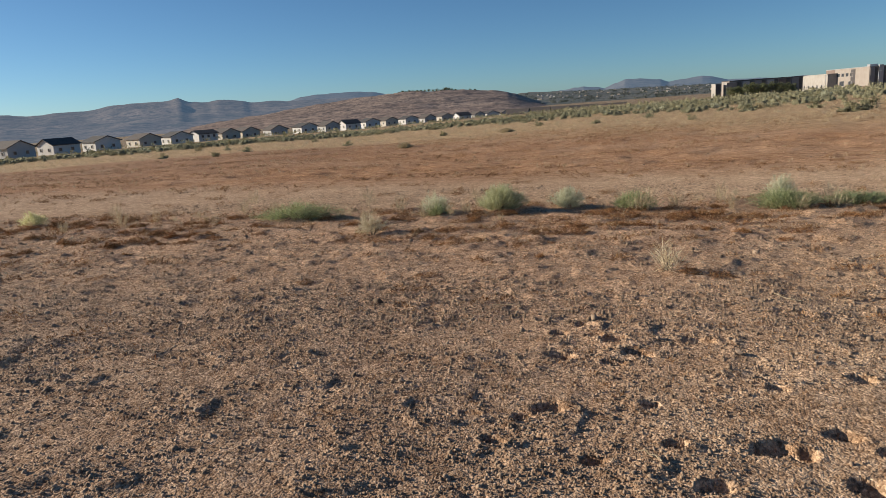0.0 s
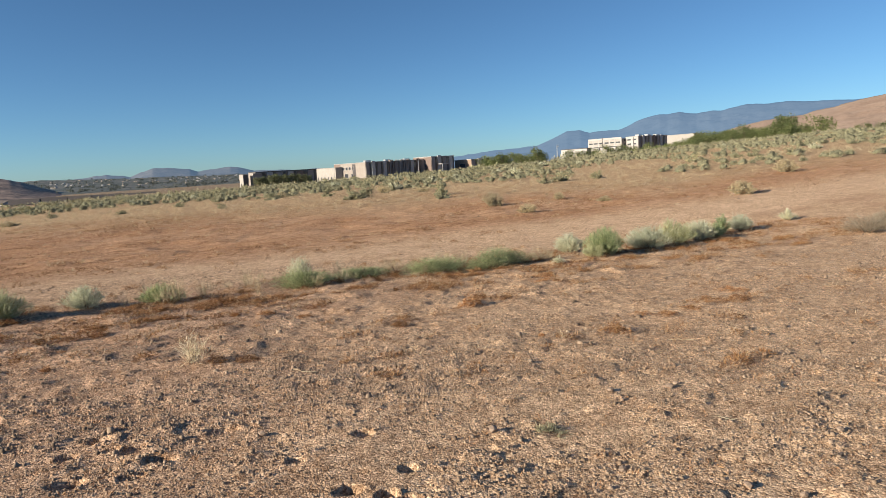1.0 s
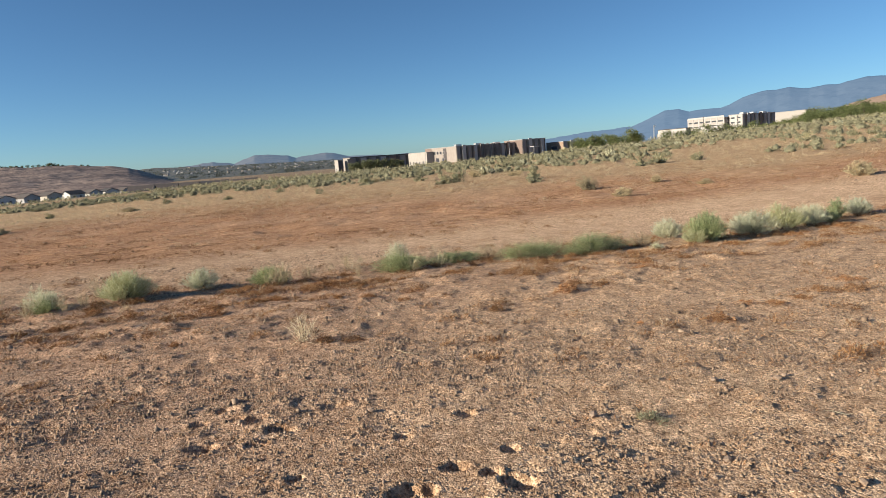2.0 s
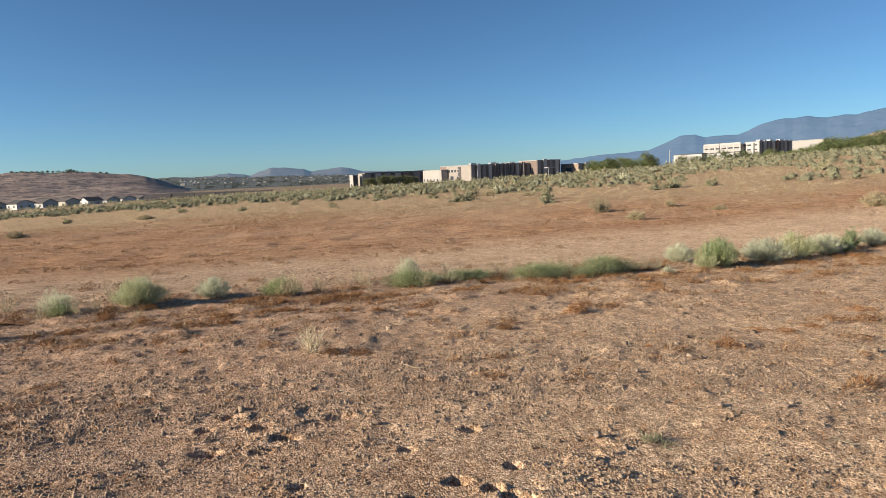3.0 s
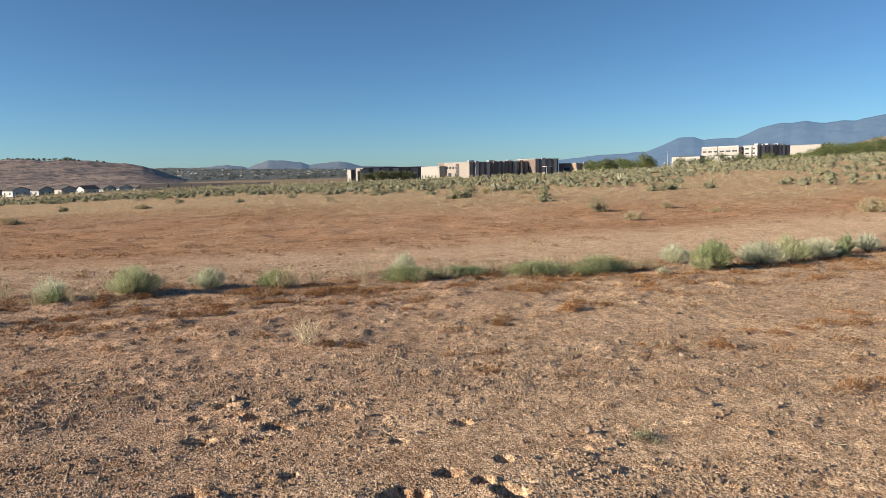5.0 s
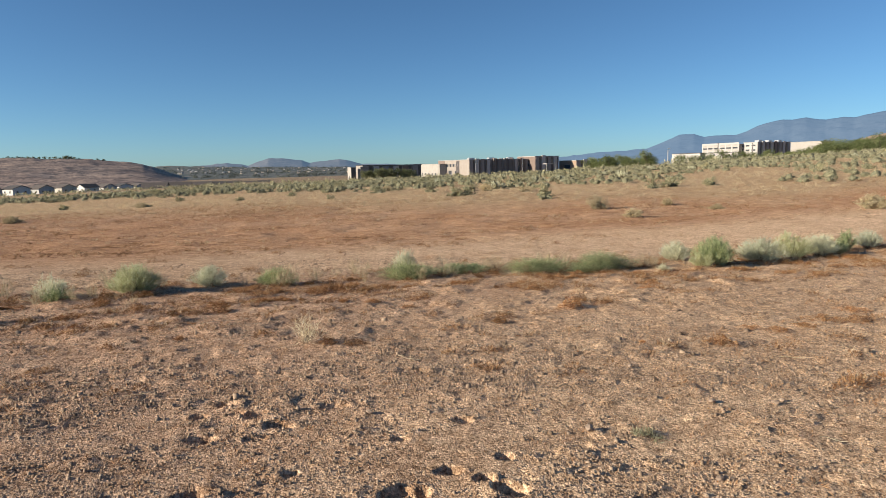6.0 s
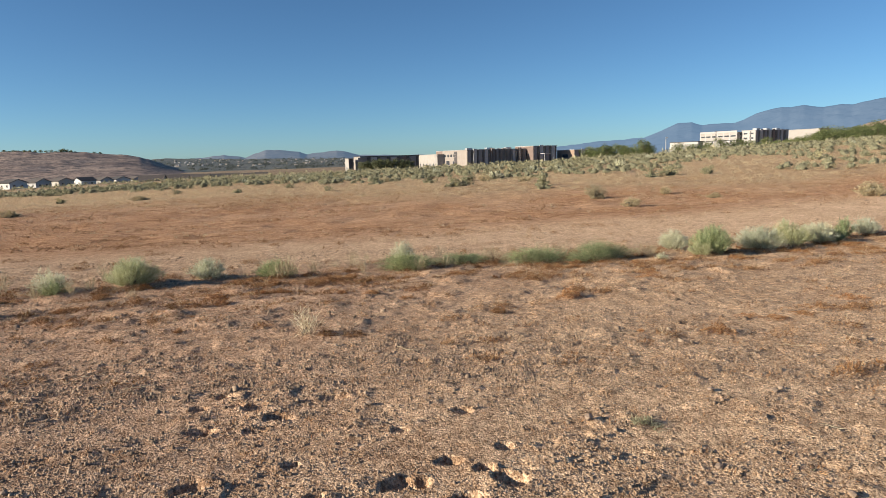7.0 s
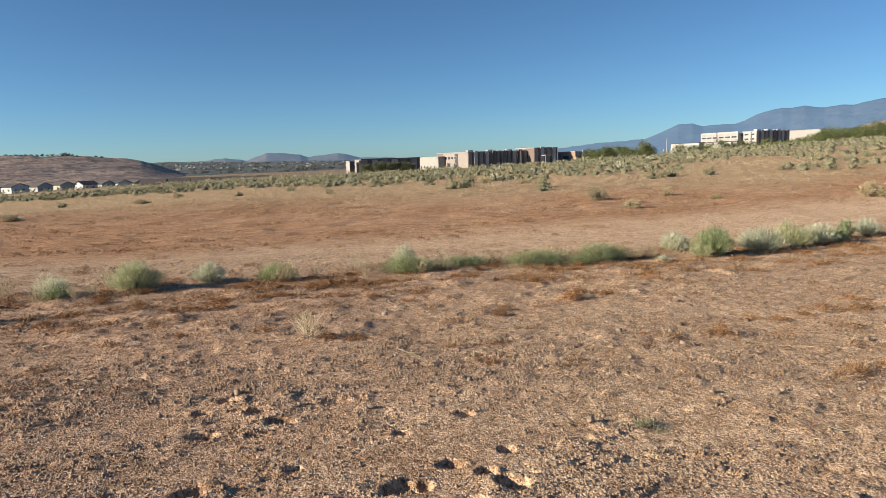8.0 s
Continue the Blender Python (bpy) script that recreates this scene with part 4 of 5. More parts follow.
for i, (w, h, ml) in enumerate(((1.5, 0.8, SAGE), (1.8, 0.75, SAGE), (1.2, 0.7, DRYSAGE), (1.6, 0.95, DRYSAGE), (1.3, 0.55, SAGE), (1.4, 0.7, PALE))):
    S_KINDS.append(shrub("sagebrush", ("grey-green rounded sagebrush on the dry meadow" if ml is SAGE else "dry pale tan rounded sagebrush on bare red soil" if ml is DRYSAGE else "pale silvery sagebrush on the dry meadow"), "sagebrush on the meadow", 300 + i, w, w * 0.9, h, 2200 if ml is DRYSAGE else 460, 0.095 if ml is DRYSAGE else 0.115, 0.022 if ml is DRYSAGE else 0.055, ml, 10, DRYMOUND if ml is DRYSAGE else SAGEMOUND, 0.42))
used = set()
srng = np.random.default_rng(23)


def plant_sage(k, x, y, sx, sz):
    m = pose(x, y, land_z(x, y) - 0.03, 0, 0, srng.uniform(0, 360)) @ Matrix.Diagonal((sx, sx, sz, 1))
    if k in used:
        return put_copy(S_KINDS[k], m)
    used.add(k)
    S_KINDS[k].matrix_world = m
    return S_KINDS[k]


# the single bushes that stand free on the red field: kind, place, width, height
for k, x, y, w, h in ((2, -21.6, 32.9, 1.15, 0.42), (2, -22.2, 48.7, 1.5, 0.42), (3, 7.3, 31.0, 1.3, 0.80), (2, 7.44, 25.7, 1.1, 0.40), (2, 10.68, 31.2, 0.75, 0.40),
                      (2, 11.6, 27.8, 0.75, 0.28), (2, 16.2, 24.7, 1.3, 0.60), (2, 24.5, 33.3, 1.5, 0.78), (0, 6.45, 41.2, 1.4, 0.85), (0, 6.9, 45.0, 1.2, 0.95), (0, 0.98, 49.8, 2.2, 0.80), (4, 1.9, 50.6, 1.5, 0.7), (3, 3.9, 57.6, 1.6, 0.85), (3, 6.8, 53.6, 1.9, 0.55), (0, -1.0, 60, 1.7, 0.9), (1, 2.6, 60, 1.8, 0.9), (5, 5.1, 62, 1.9, 0.9), (4, -8.9, 52.1, 1.1, 0.45),
                      (1, 16.86, 48.7, 2.3, 0.95), (0, 15.2, 47.5, 1.4, 0.8), (4, 19.1, 47.1, 1.3, 0.7), (0, -6.1, 63, 2.2, 0.75), (3, -5.6, 67, 1.2, 0.8), (4, -14.5, 63, 1.1, 0.5), (4, -17, 55, 0.9, 0.4), (0, -33, 42, 1.1, 0.5), (4, -38, 33, 0.9, 0.4), (0, -40, 38, 1.2, 0.5), (4, -30, 52, 1.0, 0.5),
                      (0, -45, 34, 1.1, 0.5), (3, -48.5, 21.5, 1.3, 0.7), (0, -50, 45, 1.0, 0.5), (4, -24, 60, 1.2, 0.5), (0, -52, 60, 1.2, 0.6), (4, -60, 50, 1.0, 0.5)):
    dims = ((1.5, 0.8), (1.8, 0.75), (1.2, 0.7), (1.6, 0.95), (1.3, 0.55), (1.4, 0.7))[k]
    plant_sage(k, x, y, w / dims[0], h / dims[1])

R0_AZ, R0 = (-70, -30, -18, 0, 20, 35, 45), (92, 96, 78, 66, 54, 50, 62)
count = 0
while count < 268:
    az = srng.uniform(-68, 46)
    r0 = float(np.interp(az, R0_AZ, R0))
    r = r0 + (124 - r0) * srng.random() ** 0.8
    x, y = polar(az, r)
    if float(grain(x, y, 11.0, 61)) + 0.9 * (r - r0) / (124 - r0) < 0.25:
        continue
    s = srng.uniform(0.7, 1.3)
    plant_sage(int(srng.choice([0, 1, 4, 5, 0, 1])), x, y, s, s * srng.uniform(0.8, 1.2))
    count += 1


def scrub_stuff(name, label, n, az0, az1, near, far, size, leaf, width, material, seed, blades, upright, mask=None, mass=None, tall=0.55):
    """Uncounted small plants joined in one mesh; mask keeps those of many trial places where they grow."""
    rg = np.random.default_rng(seed)
    x, y = np.zeros(0), np.zeros(0)
    while len(x) < n:
        az = np.radians(rg.uniform(az0, az1, 4 * n))
        r = near + (far - near) * rg.random(4 * n) ** 0.8
        tx, ty = r * np.sin(az), r * np.cos(az)
        if mask is not None:
            ok = mask(tx, ty, r, rg)
            tx, ty = tx[ok], ty[ok]
        x, y = np.concatenate([x, tx])[:n], np.concatenate([y, ty])[:n]
    c = np.repeat(np.stack([x, y, land(x, y)], -1), blades, 0)
    s = np.repeat(size * rg.uniform(0.6, 1.4, n), blades)
    m = n * blades
    q = up_sphere(rg, m)
    p = c + q * np.array((0.5, 0.5, tall)) * (s * rg.uniform(0.55, 1.0, m))[:, None]
    g = unit(q * (1 - upright) + np.array((0, 0, upright)) + rg.normal(size=(m, 3)) * 0.25)
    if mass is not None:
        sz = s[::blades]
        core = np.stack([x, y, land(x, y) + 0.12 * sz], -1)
        tagged(new(name + "_growth", mounds(name + "_growth", rg, core, 0.28 * sz, 0.27 * sz, mass, 0.4)), "solid rounded cores inside the sagebrush, darker than its leaves", "vegetation", kind="stuff")
    me = leaf_mesh(name, p, g, leaf * rg.uniform(0.6, 1.4, m), width * rg.uniform(0.7, 1.3, m), 0.1 * rg.random(m), material, rg)
    return tagged(new(name, me), label, "vegetation", kind="stuff")


scrub_stuff("far_sagebrush", "dense grey-green sagebrush covering the crest", 2300, -72, 50, 98, 160, 1.1, 0.16, 0.07, SAGE, 71, 50, 0.4, None, SAGEMOUND)


def sagemask(x, y, r, rg):
    r0 = np.interp(np.degrees(np.arctan2(x, y)), R0_AZ, R0) - 4
    return (r > r0) & (grain(x, y, 9.0, 61) + 1.1 * (r - r0) / 50 > 0.15)


scrub_stuff("meadow_sagebrush", "grey-green sagebrush scattered through the dry meadow", 1250, -70, 50, 44, 118, 0.92, 0.10, 0.045, SAGE, 78, 110, 0.4, sagemask, SAGEMOUND)
scrub_stuff("valley_scrub", "sparse green scrub on the slope behind the crest", 700, -72, 32, 165, 420, 1.6, 0.8, 0.35, SAGE, 72, 10, 0.4)


def meadow(x, y, r, rg):
    edge = np.interp(np.degrees(np.arctan2(x, y)), (-90, -55, -27, 0, 28, 41, 60), (52, 56, 45, 38, 38, 54, 62))
    return (r > edge + rg.normal(size=len(x)) * 4) & (grain(x, y, 6.0, 63) > -0.75)


def redfield(x, y, r, rg):
    return (along(x, y) > 15.5 + rg.normal(size=len(x))) & (streak(x, y, 4.0, 0.7, 64) + 0.6 * streak(x, y, 1.4, 0.3, 65) > 0.1)


scrub_stuff("dry_grass", "straw-coloured dry bunch grass over the meadow", 5200, -70, 50, 34, 118, 0.34, 0.12, 0.018, STRAW, 73, 12, 0.7, meadow)
scrub_stuff("grass_clumps", "thick straw-coloured grass clumps over the meadow", 3200, -70, 50, 37, 118, 0.42, 0.12, 0.022, STRAW, 79, 20, 0.5, meadow)
scrub_stuff("field_stubble", "low russet dry weeds on the red field", 5200, -70, 50, 15, 50, 0.26, 0.055, 0.015, STUBBLE, 74, 14, 0.05, redfield, None, 0.28)
scrub_stuff("field_straw", "thin straw stalks on the red field", 1100, -70, 50, 17, 50, 0.14, 0.10, 0.010, STRAW, 75, 7, 0.6, redfield)


def weedband(x, y, r, rg):
    k = along(x, y)
    thick = smooth(6.0, 9.8, k) * (1 - smooth(11.4, 12.3, k)) * (0.68 + 0.32 * smooth(-6.0, -1.0, x))
    return streak(x, y, 0.5, 0.20, 66) + 0.5 * grain(x, y, 0.2, 67) > 0.86 - 0.82 * thick + 0.1 * rg.normal(size=len(x))


scrub_stuff("weed_litter", "small dry russet weeds and litter before the bush row", 4300, -68, 48, 5.0, 21, 0.17, 0.034, 0.0075, RUSSET, 76, 28, 0.1, weedband, None, 0.34)
scrub_stuff("straw_litter", "bleached bits of straw among the russet weeds", 1300, -68, 48, 6.0, 21, 0.16, 0.07, 0.005, STRAW, 84, 6, 0.1, weedband)
scrub_stuff("sand_sprigs", "sparse tiny dry sprigs on the bare sand", 1500, -66, 46, 3.4, 11, 0.08, 0.03, 0.005, STUBBLE, 77, 10, 0.1)


# ---- the row of bushes beside the track ----
def bush(label, seed, x, y, w, h, n, leaf, width, material, name="bush", d=None, loose=0.28, stalks=0):
    ob = shrub(name, label, "bush row beside the track", seed, w, d or w * 0.85, h, int(1.35 * n), 0.88 * leaf, 0.74 * width, material, 26, None, loose, stalks)
    ob.matrix_world = pose(x, y, land_z(x, y) - 0.02, 0, 0, seed * 37 % 360 if d is None else 23)
    return ob


ROUND = "rounded yellow-green bush with fine upright leaves"
PALEB = "pale grey-green bush with soft upright stems"
LOWG = "low dark green sprawling weed patch with straw stalks"
bush(LOWG, 501, -7.75, 8.35, 1.75, 0.30, 5000, 0.075, 0.0078, GREEN, "weed_patch", 0.6, 0.5, 140)
bush(PALEB, 502, -12.2, 6.4, 0.5, 0.27, 1300, 0.08, 0.009, MIXED)
bush("pale grey-green sparse bush with open stems", 503, -5.8, 9.55, 0.62, 0.40, 1500, 0.09, 0.008, PALE, loose=0.35)
bush("low green weed beside a pale bush", 531, -5.62, 9.35, 0.50, 0.22, 900, 0.07, 0.008, GREEN, "weed_patch", loose=0.45)
bush(ROUND, 504, -4.78, 10.0, 0.88, 0.54, 5200, 0.10, 0.008, MIXED, loose=0.26)
bush(PALEB, 505, -3.86, 10.65, 0.62, 0.40, 2600, 0.09, 0.008, PALE, loose=0.28)
bush("small bright green bush with narrow leaves", 506, -2.80, 10.8, 0.72, 0.33, 2200, 0.08, 0.009, GREEN, loose=0.4, stalks=40)
bush("pale grey bush rising behind green weeds", 507, -0.74, 12.05, 0.50, 0.55, 1900, 0.09, 0.008, PALE)
bush(LOWG, 508, -0.62, 11.45, 1.15, 0.34, 4600, 0.08, 0.0078, GREEN, "weed_patch", 0.6, 0.42, 120)
bush(LOWG, 509, 0.32, 12.05, 1.2, 0.25, 3800, 0.08, 0.0078, GREEN, "weed_patch", 0.55, 0.45, 140)
bush("pale straw tuft between green weeds", 532, 1.0, 12.5, 0.66, 0.34, 500, 0.15, 0.006, STRAW, "dry_weed", loose=0.35)
bush(LOWG, 510, 1.75, 12.15, 1.5, 0.34, 6200, 0.07, 0.0075, GREEN, "weed_patch", 0.6, 0.45, 300)
bush(LOWG, 511, 2.95, 12.3, 1.65, 0.39, 7600, 0.07, 0.0075, GREEN, "weed_patch", 0.65, 0.45, 300)
bush("pale straw tuft between green weeds", 533, 4.0, 12.8, 0.6, 0.32, 420, 0.15, 0.006, STRAW, "dry_weed", loose=0.35)
bush("small grey-green weed before the bush row", 534, 4.11, 12.15, 0.24, 0.20, 320, 0.07, 0.008, PALE, "small_weed")
bush(PALEB, 512, 4.98, 13.95, 0.80, 0.46, 3000, 0.10, 0.009, PALE)
bush(ROUND, 513, 5.40, 13.0, 0.92, 0.70, 5200, 0.11, 0.010, GREEN, loose=0.32)
bush("low grey-green bush at the foot of a taller one", 535, 5.05, 12.7, 0.5, 0.36, 1500, 0.09, 0.008, MIXED)
bush(PALEB, 514, 6.60, 13.6, 1.0, 0.60, 4600, 0.11, 0.009, PALE)
bush(PALEB, 515, 7.65, 14.3, 0.95, 0.62, 3600, 0.11, 0.010, MIXED)
bush(PALEB, 516, 8.50, 14.75, 0.95, 0.58, 3400, 0.11, 0.010, PALE)
bush("dark green upright leafy weed", 517, 9.66, 15.6, 0.42, 0.62, 800, 0.10, 0.018, GREEN, loose=0.45)
bush(PALEB, 518, 10.35, 15.9, 0.72, 0.52, 2200, 0.11, 0.010, PALE)
bush("low olive bush in the shade of the row", 536, 9.1, 15.1, 0.6, 0.40, 1500, 0.09, 0.010, GREEN)
bush("small grey-green bush on the bare verge", 519, 12.43, 16.85, 0.42, 0.34, 900, 0.10, 0.010, PALE)
bush("dry grey twiggy bush among russet weeds", 520, 12.3, 13.9, 1.3, 0.46, 2400, 0.14, 0.007, GREYDRY)
bush("dry grey twiggy bush among russet weeds", 521, 13.5, 14.6, 0.9, 0.42, 1600, 0.14, 0.007, GREYDRY)
bush("dry straw-coloured bushy weed with bare stalks", 522, -5.64, 7.5, 0.5, 0.32, 700, 0.11, 0.007, BLEACHED, "dry_weed")
bush("dry straw-coloured open weed with bare stalks", 523, -1.44, 6.62, 0.46, 0.36, 170, 0.17, 0.006, BLEACHED, "dry_weed", loose=0.55)
bush("small dark grey-green prostrate weed on bare sand", 524, 1.27, 4.0, 0.26, 0.085, 420, 0.04, 0.005, SAGE, "small_weed", loose=0.5)
bush("small green weed seedling on bare sand", 525, 1.95, 3.35, 0.07, 0.03, 40, 0.025, 0.005, SAGE, "small_weed", loose=0.5)


# ---- russet weeds and dry stalks ----
def clump_mesh(name, seed, w, h, n, leaf, width, material, rise):
    """A curled, matted clump: short bits pointing every way in a low uneven heap."""
    rg = np.random.default_rng(seed)
    a, q = rg.uniform(0, 2 * np.pi, n), np.sqrt(rg.random(n))
    lobe = 1 + 0.3 * np.sin(2 * a + seed) + 0.2 * np.sin(5 * a + 2 * seed)
    x, y = 0.5 * w * q * np.cos(a) * lobe, 0.4 * w * q * np.sin(a) * lobe
    z = h * (1 - q ** 2) * rg.uniform(0.1, 1.0, n) * (0.75 + 0.25 * np.sin(9 * x / w + seed)) + 0.004
    g = unit(np.stack([np.cos(a) * 0.4, np.sin(a) * 0.4, np.full(n, rise)], -1) + rg.normal(size=(n, 3)) * 0.6)
    g = unit(np.abs(g) * np.array((0, 0, 0.5)) + g * np.array((1, 1, 0)))
    return leaf_mesh(name, np.stack([x, y, z], -1), g, leaf * rg.uniform(0.5, 1.4, n), width * rg.uniform(0.7, 1.3, n), 0.2 * rg.random(n), material, rg)


wrng = np.random.default_rng(41)
W_KINDS = []
for i, (w, h) in enumerate(((0.30, 0.13), (0.40, 0.10), (0.24, 0.15), (0.48, 0.12), (0.22, 0.09), (0.34, 0.16))):
    ob = tagged(new("russet_weed"), "low dry russet weed clump on sandy soil", "weed", group="russet weeds")
    ob.empty_display_size = 0.05
    tagged(part("stem", stems(600 + i, w, w * 0.8, h, 8, 0.004).mesh("stem", RUSSET), ob), kind="stuff")
    part("foliage", clump_mesh("foliage", 600 + i, w, h, 520, 0.034, 0.009, RUSSET, 0.3), ob)
    W_KINDS.append(ob)
weed_used = set()
G_MESH = [broom("straw_tuft", 640 + i, w, w * 0.8, h, 90, 0.16, 0.006, STRAW, 0.25, 0.1, 2) for i, (w, h) in enumerate(((0.25, 0.22), (0.35, 0.28), (0.2, 0.18), (0.3, 0.35)))]


def weed(x, y, k, s, sz=1.0):
    m = pose(x, y, land_z(x, y) + 0.005, 0, 0, wrng.uniform(0, 360)) @ Matrix.Diagonal((s, s, s * sz, 1))
    if k in weed_used:
        put_copy(W_KINDS[k], m)
    else:
        weed_used.add(k)
        W_KINDS[k].matrix_world = m


for x, y, k, s, sz in ((2.78, 6.45, 5, 0.75, 1.3), (0.64, 7.6, 2, 0.75, 1.0), (2.0, 6.5, 4, 0.5, 1.0), (3.44, 7.2, 3, 0.5, 0.9), (3.7, 7.1, 1, 0.6, 0.8), (4.5, 7.6, 3, 0.8, 1.0), (4.87, 7.55, 3, 0.8, 1.0), (4.1, 7.3, 1, 0.6, 0.8), (5.2, 8.2, 3, 0.7, 0.9), (1.66, 8.5, 5, 0.9, 1.5), (-0.92, 6.55, 3, 0.7, 0.9), (-1.22, 6.6, 0, 0.8, 0.9),
                    (-4.6, 4.9, 1, 0.7, 0.7), (-5.4, 4.7, 0, 0.6, 0.7), (-3.6, 5.6, 3, 0.6, 0.7), (1.0, 5.4, 4, 0.5, 0.8), (1.25, 6.1, 4, 0.5, 0.8), (-6.9, 4.2, 3, 0.7, 0.8), (1.9, 9.0, 5, 0.8, 1.0), (-4.1, 8.6, 5, 0.8, 1.0), (-1.0, 8.9, 0, 0.9, 1.0)):
    weed(x, y, k, s, sz)
made = 0
while made < 272:
    u = wrng.uniform(-13, 15)
    v_ = 10.4 - abs(wrng.normal()) * 1.35 + wrng.uniform(0, 0.9)
    x, y = 0.92 * u - 0.39 * v_, 0.39 * u + 0.92 * v_
    if v_ > 11.9 or v_ < 5.8 or float(streak(x, y, 0.5, 0.20, 66)) < 0.0:
        continue
    weed(x, y, int(wrng.integers(6)), wrng.uniform(0.4, 0.95) * (0.55 + 0.45 * float(smooth(6.0, 9.0, v_))), wrng.uniform(0.6, 1.2))
    made += 1
for _ in range(70):
    u = wrng.uniform(-13, 15)
    v_ = 11.0 + wrng.normal() * 0.7
    x, y = 0.92 * u - 0.39 * v_, 0.39 * u + 0.92 * v_
    ob = new("straw_tuft", G_MESH[int(wrng.integers(4))])
    s = wrng.uniform(0.5, 1.15)
    ob.matrix_world = pose(x, y, land_z(x, y) - 0.01, 0, 0, wrng.uniform(0, 360)) @ Matrix.Diagonal((s, s, s, 1))
    tagged(ob, "thin tuft of straw-coloured dry grass", "grass", group="straw tufts")


# ---- loose clods, gravel and stones ----
def rock_mesh(name, seed, material, jag=0.28):
    bm = bmesh.new()
    bmesh.ops.create_icosphere(bm, subdivisions=1, radius=0.5)
    rg = np.random.default_rng(seed)
    for v in bm.verts:
        v.co *= 1 + rg.uniform(-jag, jag)
        v.co.z *= 0.7
    me = bpy.data.meshes.new(name)
    bm.to_mesh(me)
    bm.free()
    me.materials.append(material)
    return me


def gravel(n, near, far, size, seed, rounded, az0=-68, az1=48):
    """Loose crumbs and clods half sunk in the sand; the rounded ones have a shoulder and a cap, the rest a single peak."""
    rg = np.random.default_rng(seed)
    ring = ((0.5, 0.0), (0.0, 0.5), (-0.5, 0.0), (0.0, -0.5))
    if rounded:
        tri3 = [(math.cos(2.0944 * i), math.sin(2.0944 * i)) for i in range(3)]
        co = np.array([(0.5 * a, 0.5 * b, -0.25) for a, b in tri3] + [(-0.36 * b + 0.1 * a, 0.36 * a + 0.1 * b, 0.34) for a, b in tri3])
        tri = np.array([(i, (i + 1) % 3, 3 + i) for i in range(3)] + [((i + 1) % 3, 3 + (i + 1) % 3, 3 + i) for i in range(3)] + [(3, 4, 5)])
    else:
        co = np.array([(a, b, -0.25) for a, b in ring] + [(0, 0, 0.42)])
        tri = np.array([(i, (i + 1) % 4, 4) for i in range(4)])
    az = np.radians(rg.uniform(az0, az1, n))
    r = near * (far / near) ** rg.random(n)
    x, y = r * np.sin(az), r * np.cos(az)
    keep = grain(x, y, 0.7, 68) + 0.7 * streak(x, y, 0.5, 0.16, 16) + rg.normal(size=n) * 0.5 > -0.4
    x, y, r = x[keep], y[keep], r[keep]
    n = len(x)
    z = land(x, y) + relief(x, y, r)
    s = size * np.exp(np.minimum(rg.normal(size=n) * 0.46, 1.2)) * (0.62 + r / 9.5)
    a = rg.uniform(0, 2 * np.pi, n)
    pts = co[None] * (1 + rg.uniform(-0.28, 0.28, (n, len(co), 1)))
    sq = pts * s[:, None, None] * np.stack([rg.uniform(0.7, 1.4, n), rg.uniform(0.7, 1.2, n), rg.uniform(0.6, 1.0, n)], -1)[:, None]
    px = sq[..., 0] * np.cos(a)[:, None] - sq[..., 1] * np.sin(a)[:, None] + x[:, None]
    py = sq[..., 0] * np.sin(a)[:, None] + sq[..., 1] * np.cos(a)[:, None] + y[:, None]
    pz = sq[..., 2] + (z + s * 0.12)[:, None]
    f = (tri[None] + (np.arange(n) * len(co))[:, None, None]).reshape(-1, 3)
    me = bpy.data.meshes.new("gravel")
    me.vertices.add(n * len(co))
    me.vertices.foreach_set("co", np.stack([px, py, pz], -1).ravel())
    me.loops.add(len(f) * 3)
    me.loops.foreach_set("vertex_index", f.ravel())
    me.polygons.add(len(f))
    me.polygons.foreach_set("loop_start", np.arange(len(f)) * 3)
    me.update(calc_edges=True)
    me.materials.append(CLOD)
    return tagged(new("gravel", me), "loose sandy clods and gravel over the ground", "gravel", kind="stuff")


gravel(70000, 2.2, 6.5, 0.0098, 81, True)
gravel(85000, 5, 15, 0.0118, 83, False)
gravel(9000, 14, 40, 0.011, 85, False)
gravel(420, 3.6, 14, 0.022, 87, True)

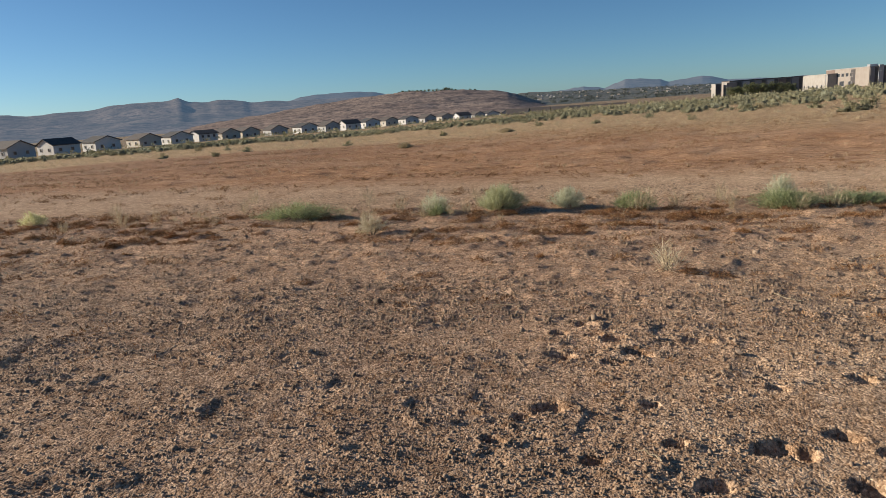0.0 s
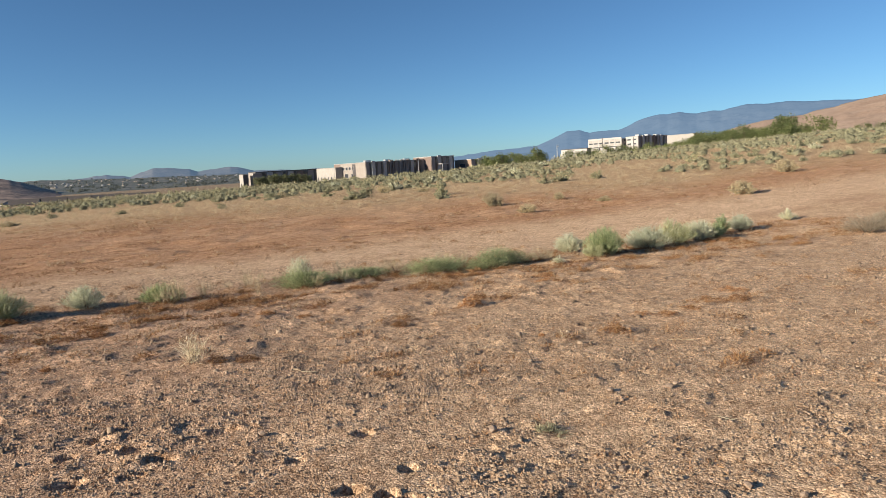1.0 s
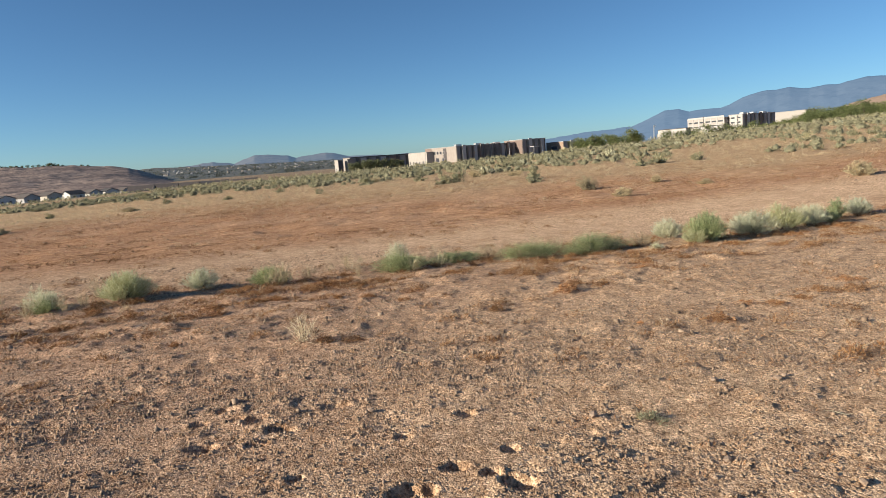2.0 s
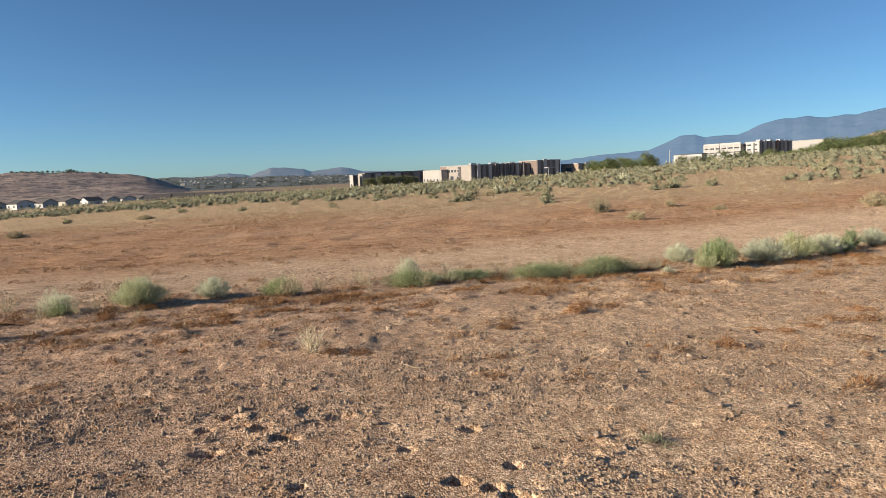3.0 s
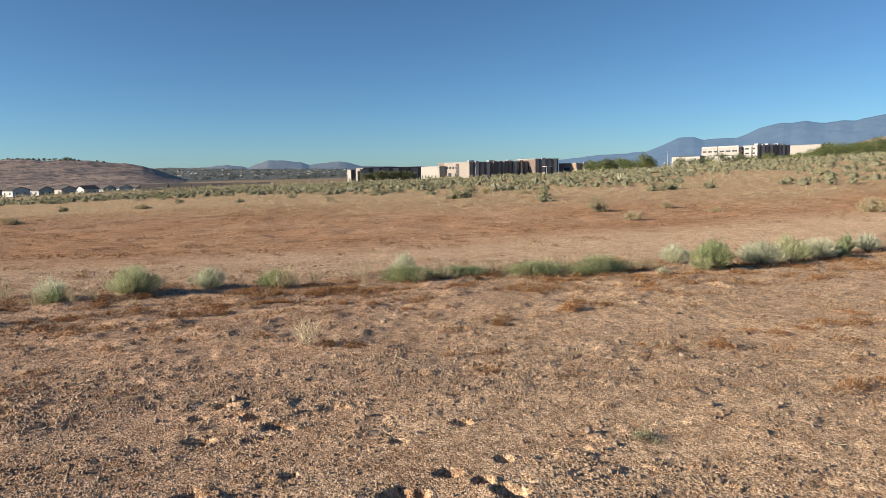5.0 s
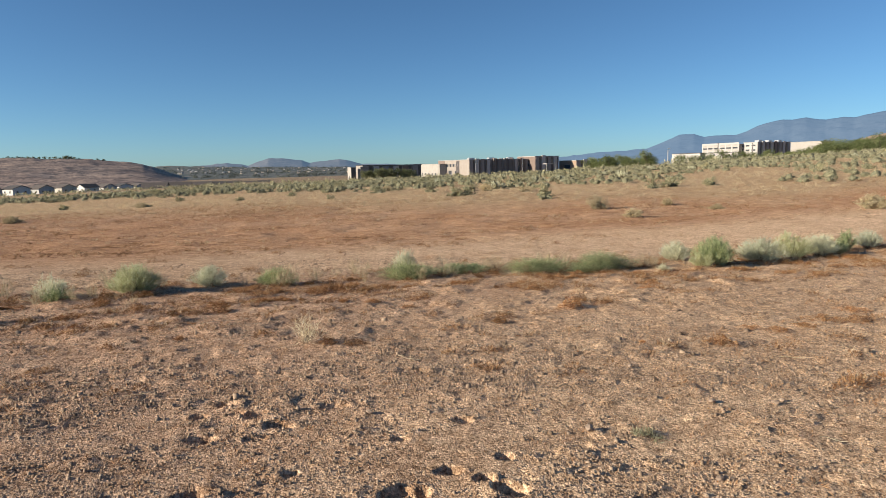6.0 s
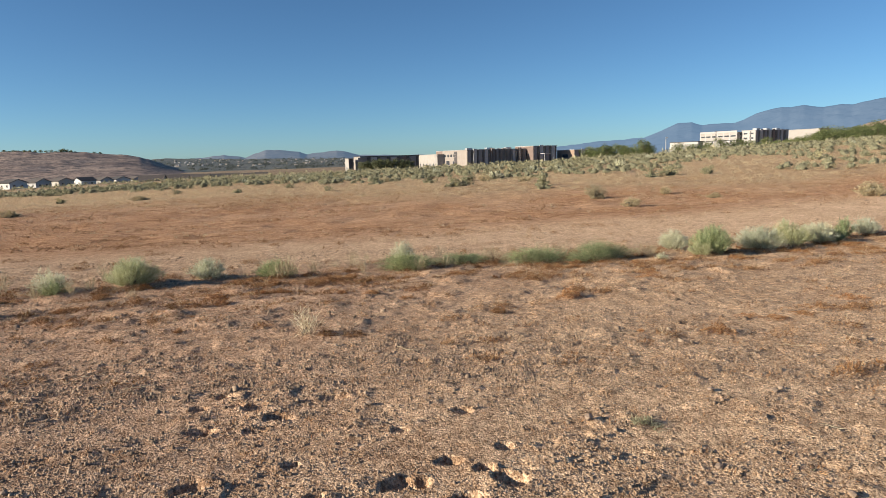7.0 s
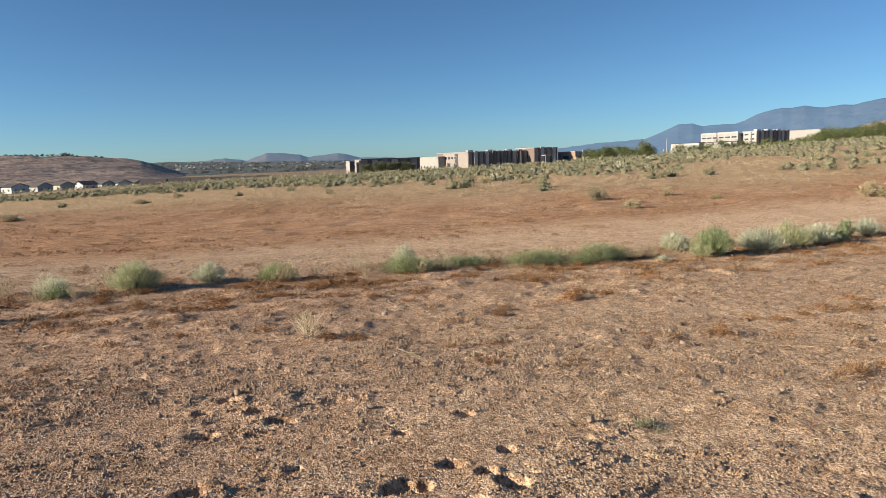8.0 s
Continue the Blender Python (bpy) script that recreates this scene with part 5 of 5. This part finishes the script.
for i, (x, y, w, h) in enumerate(((-0.62, 5.82, 0.08, 0.05), (1.48, 3.39, 0.06, 0.05), (1.96, 4.67, 0.07, 0.045), (2.41, 4.63, 0.07, 0.05), (2.50, 4.70, 0.05, 0.04), (0.93, 4.11, 0.08, 0.06), (-0.55, 4.47, 0.07, 0.05), (0.62, 2.80, 0.06, 0.05), (1.62, 5.6, 0.06, 0.05), (-2.3, 3.2, 0.05, 0.04), (2.2, 2.9, 0.05, 0.05), (2.9, 3.5, 0.06, 0.05), (0.35, 5.3, 0.05, 0.04), (3.6, 5.2, 0.06, 0.05), (-2.9, 5.6, 0.05, 0.04), (2.0, 3.05, 0.06, 0.05))):
    ob = new("stone", rock_mesh("stone", 100 + i, STONE, 0.2))
    zz = land_z(x, y) + float(relief(np.array([x]), np.array([y]), np.array([math.hypot(x, y)]))[0])
    ob.matrix_world = pose(x, y, zz + h * 0.3, 0, 0, i * 53) @ Matrix.Diagonal((w, w * 0.8, h, 1))
    tagged(ob, "small angular pale stone half sunk in sand", "stone", group="loose stones")


# ---- dry twigs lying on the sand ----
def twig(x, y, length, turn, seed):
    rg = np.random.default_rng(seed)
    pts, ring = [], []
    for i in range(6):
        k = i / 5
        pts.append(((k - 0.5) * length, 0.12 * length * math.sin(3 * k + seed) + rg.normal() * 0.01, 0.006 + 0.012 * rg.random()))
    b = Build()
    for p, q in zip(pts, pts[1:]):
        w = 0.0022
        b.add([(p[0], p[1] - w, p[2]), (p[0], p[1] + w, p[2]), (p[0], p[1], p[2] + 2 * w), (q[0], q[1] - w, q[2]), (q[0], q[1] + w, q[2]), (q[0], q[1], q[2] + 2 * w)],
              [(0, 1, 4, 3), (1, 2, 5, 4), (2, 0, 3, 5), (0, 2, 1), (3, 4, 5)])
    ob = new("twig", b.mesh("twig", STRAW))
    zz = land_z(x, y) + float(relief(np.array([x]), np.array([y]), np.array([math.hypot(x, y)]))[0])
    ob.matrix_world = pose(x, y, zz, 0, 0, turn)
    tagged(ob, "thin pale dry twig lying on sand", "twig", group="dry twigs")


for i, (x, y, l, t) in enumerate(((-0.35, 5.9, 0.25, -30), (-1.1, 6.6, 0.35, 10), (-0.75, 2.9, 0.12, -40), (-3.1, 5.2, 0.3, 20), (0.9, 5.0, 0.18, 60), (3.2, 5.9, 0.22, -15), (-2.4, 4.9, 0.2, 35), (1.6, 7.3, 0.3, 5), (-4.8, 6.2, 0.25, 70), (2.4, 3.9, 0.15, -50))):
    twig(x, y, l, t, 700 + i)
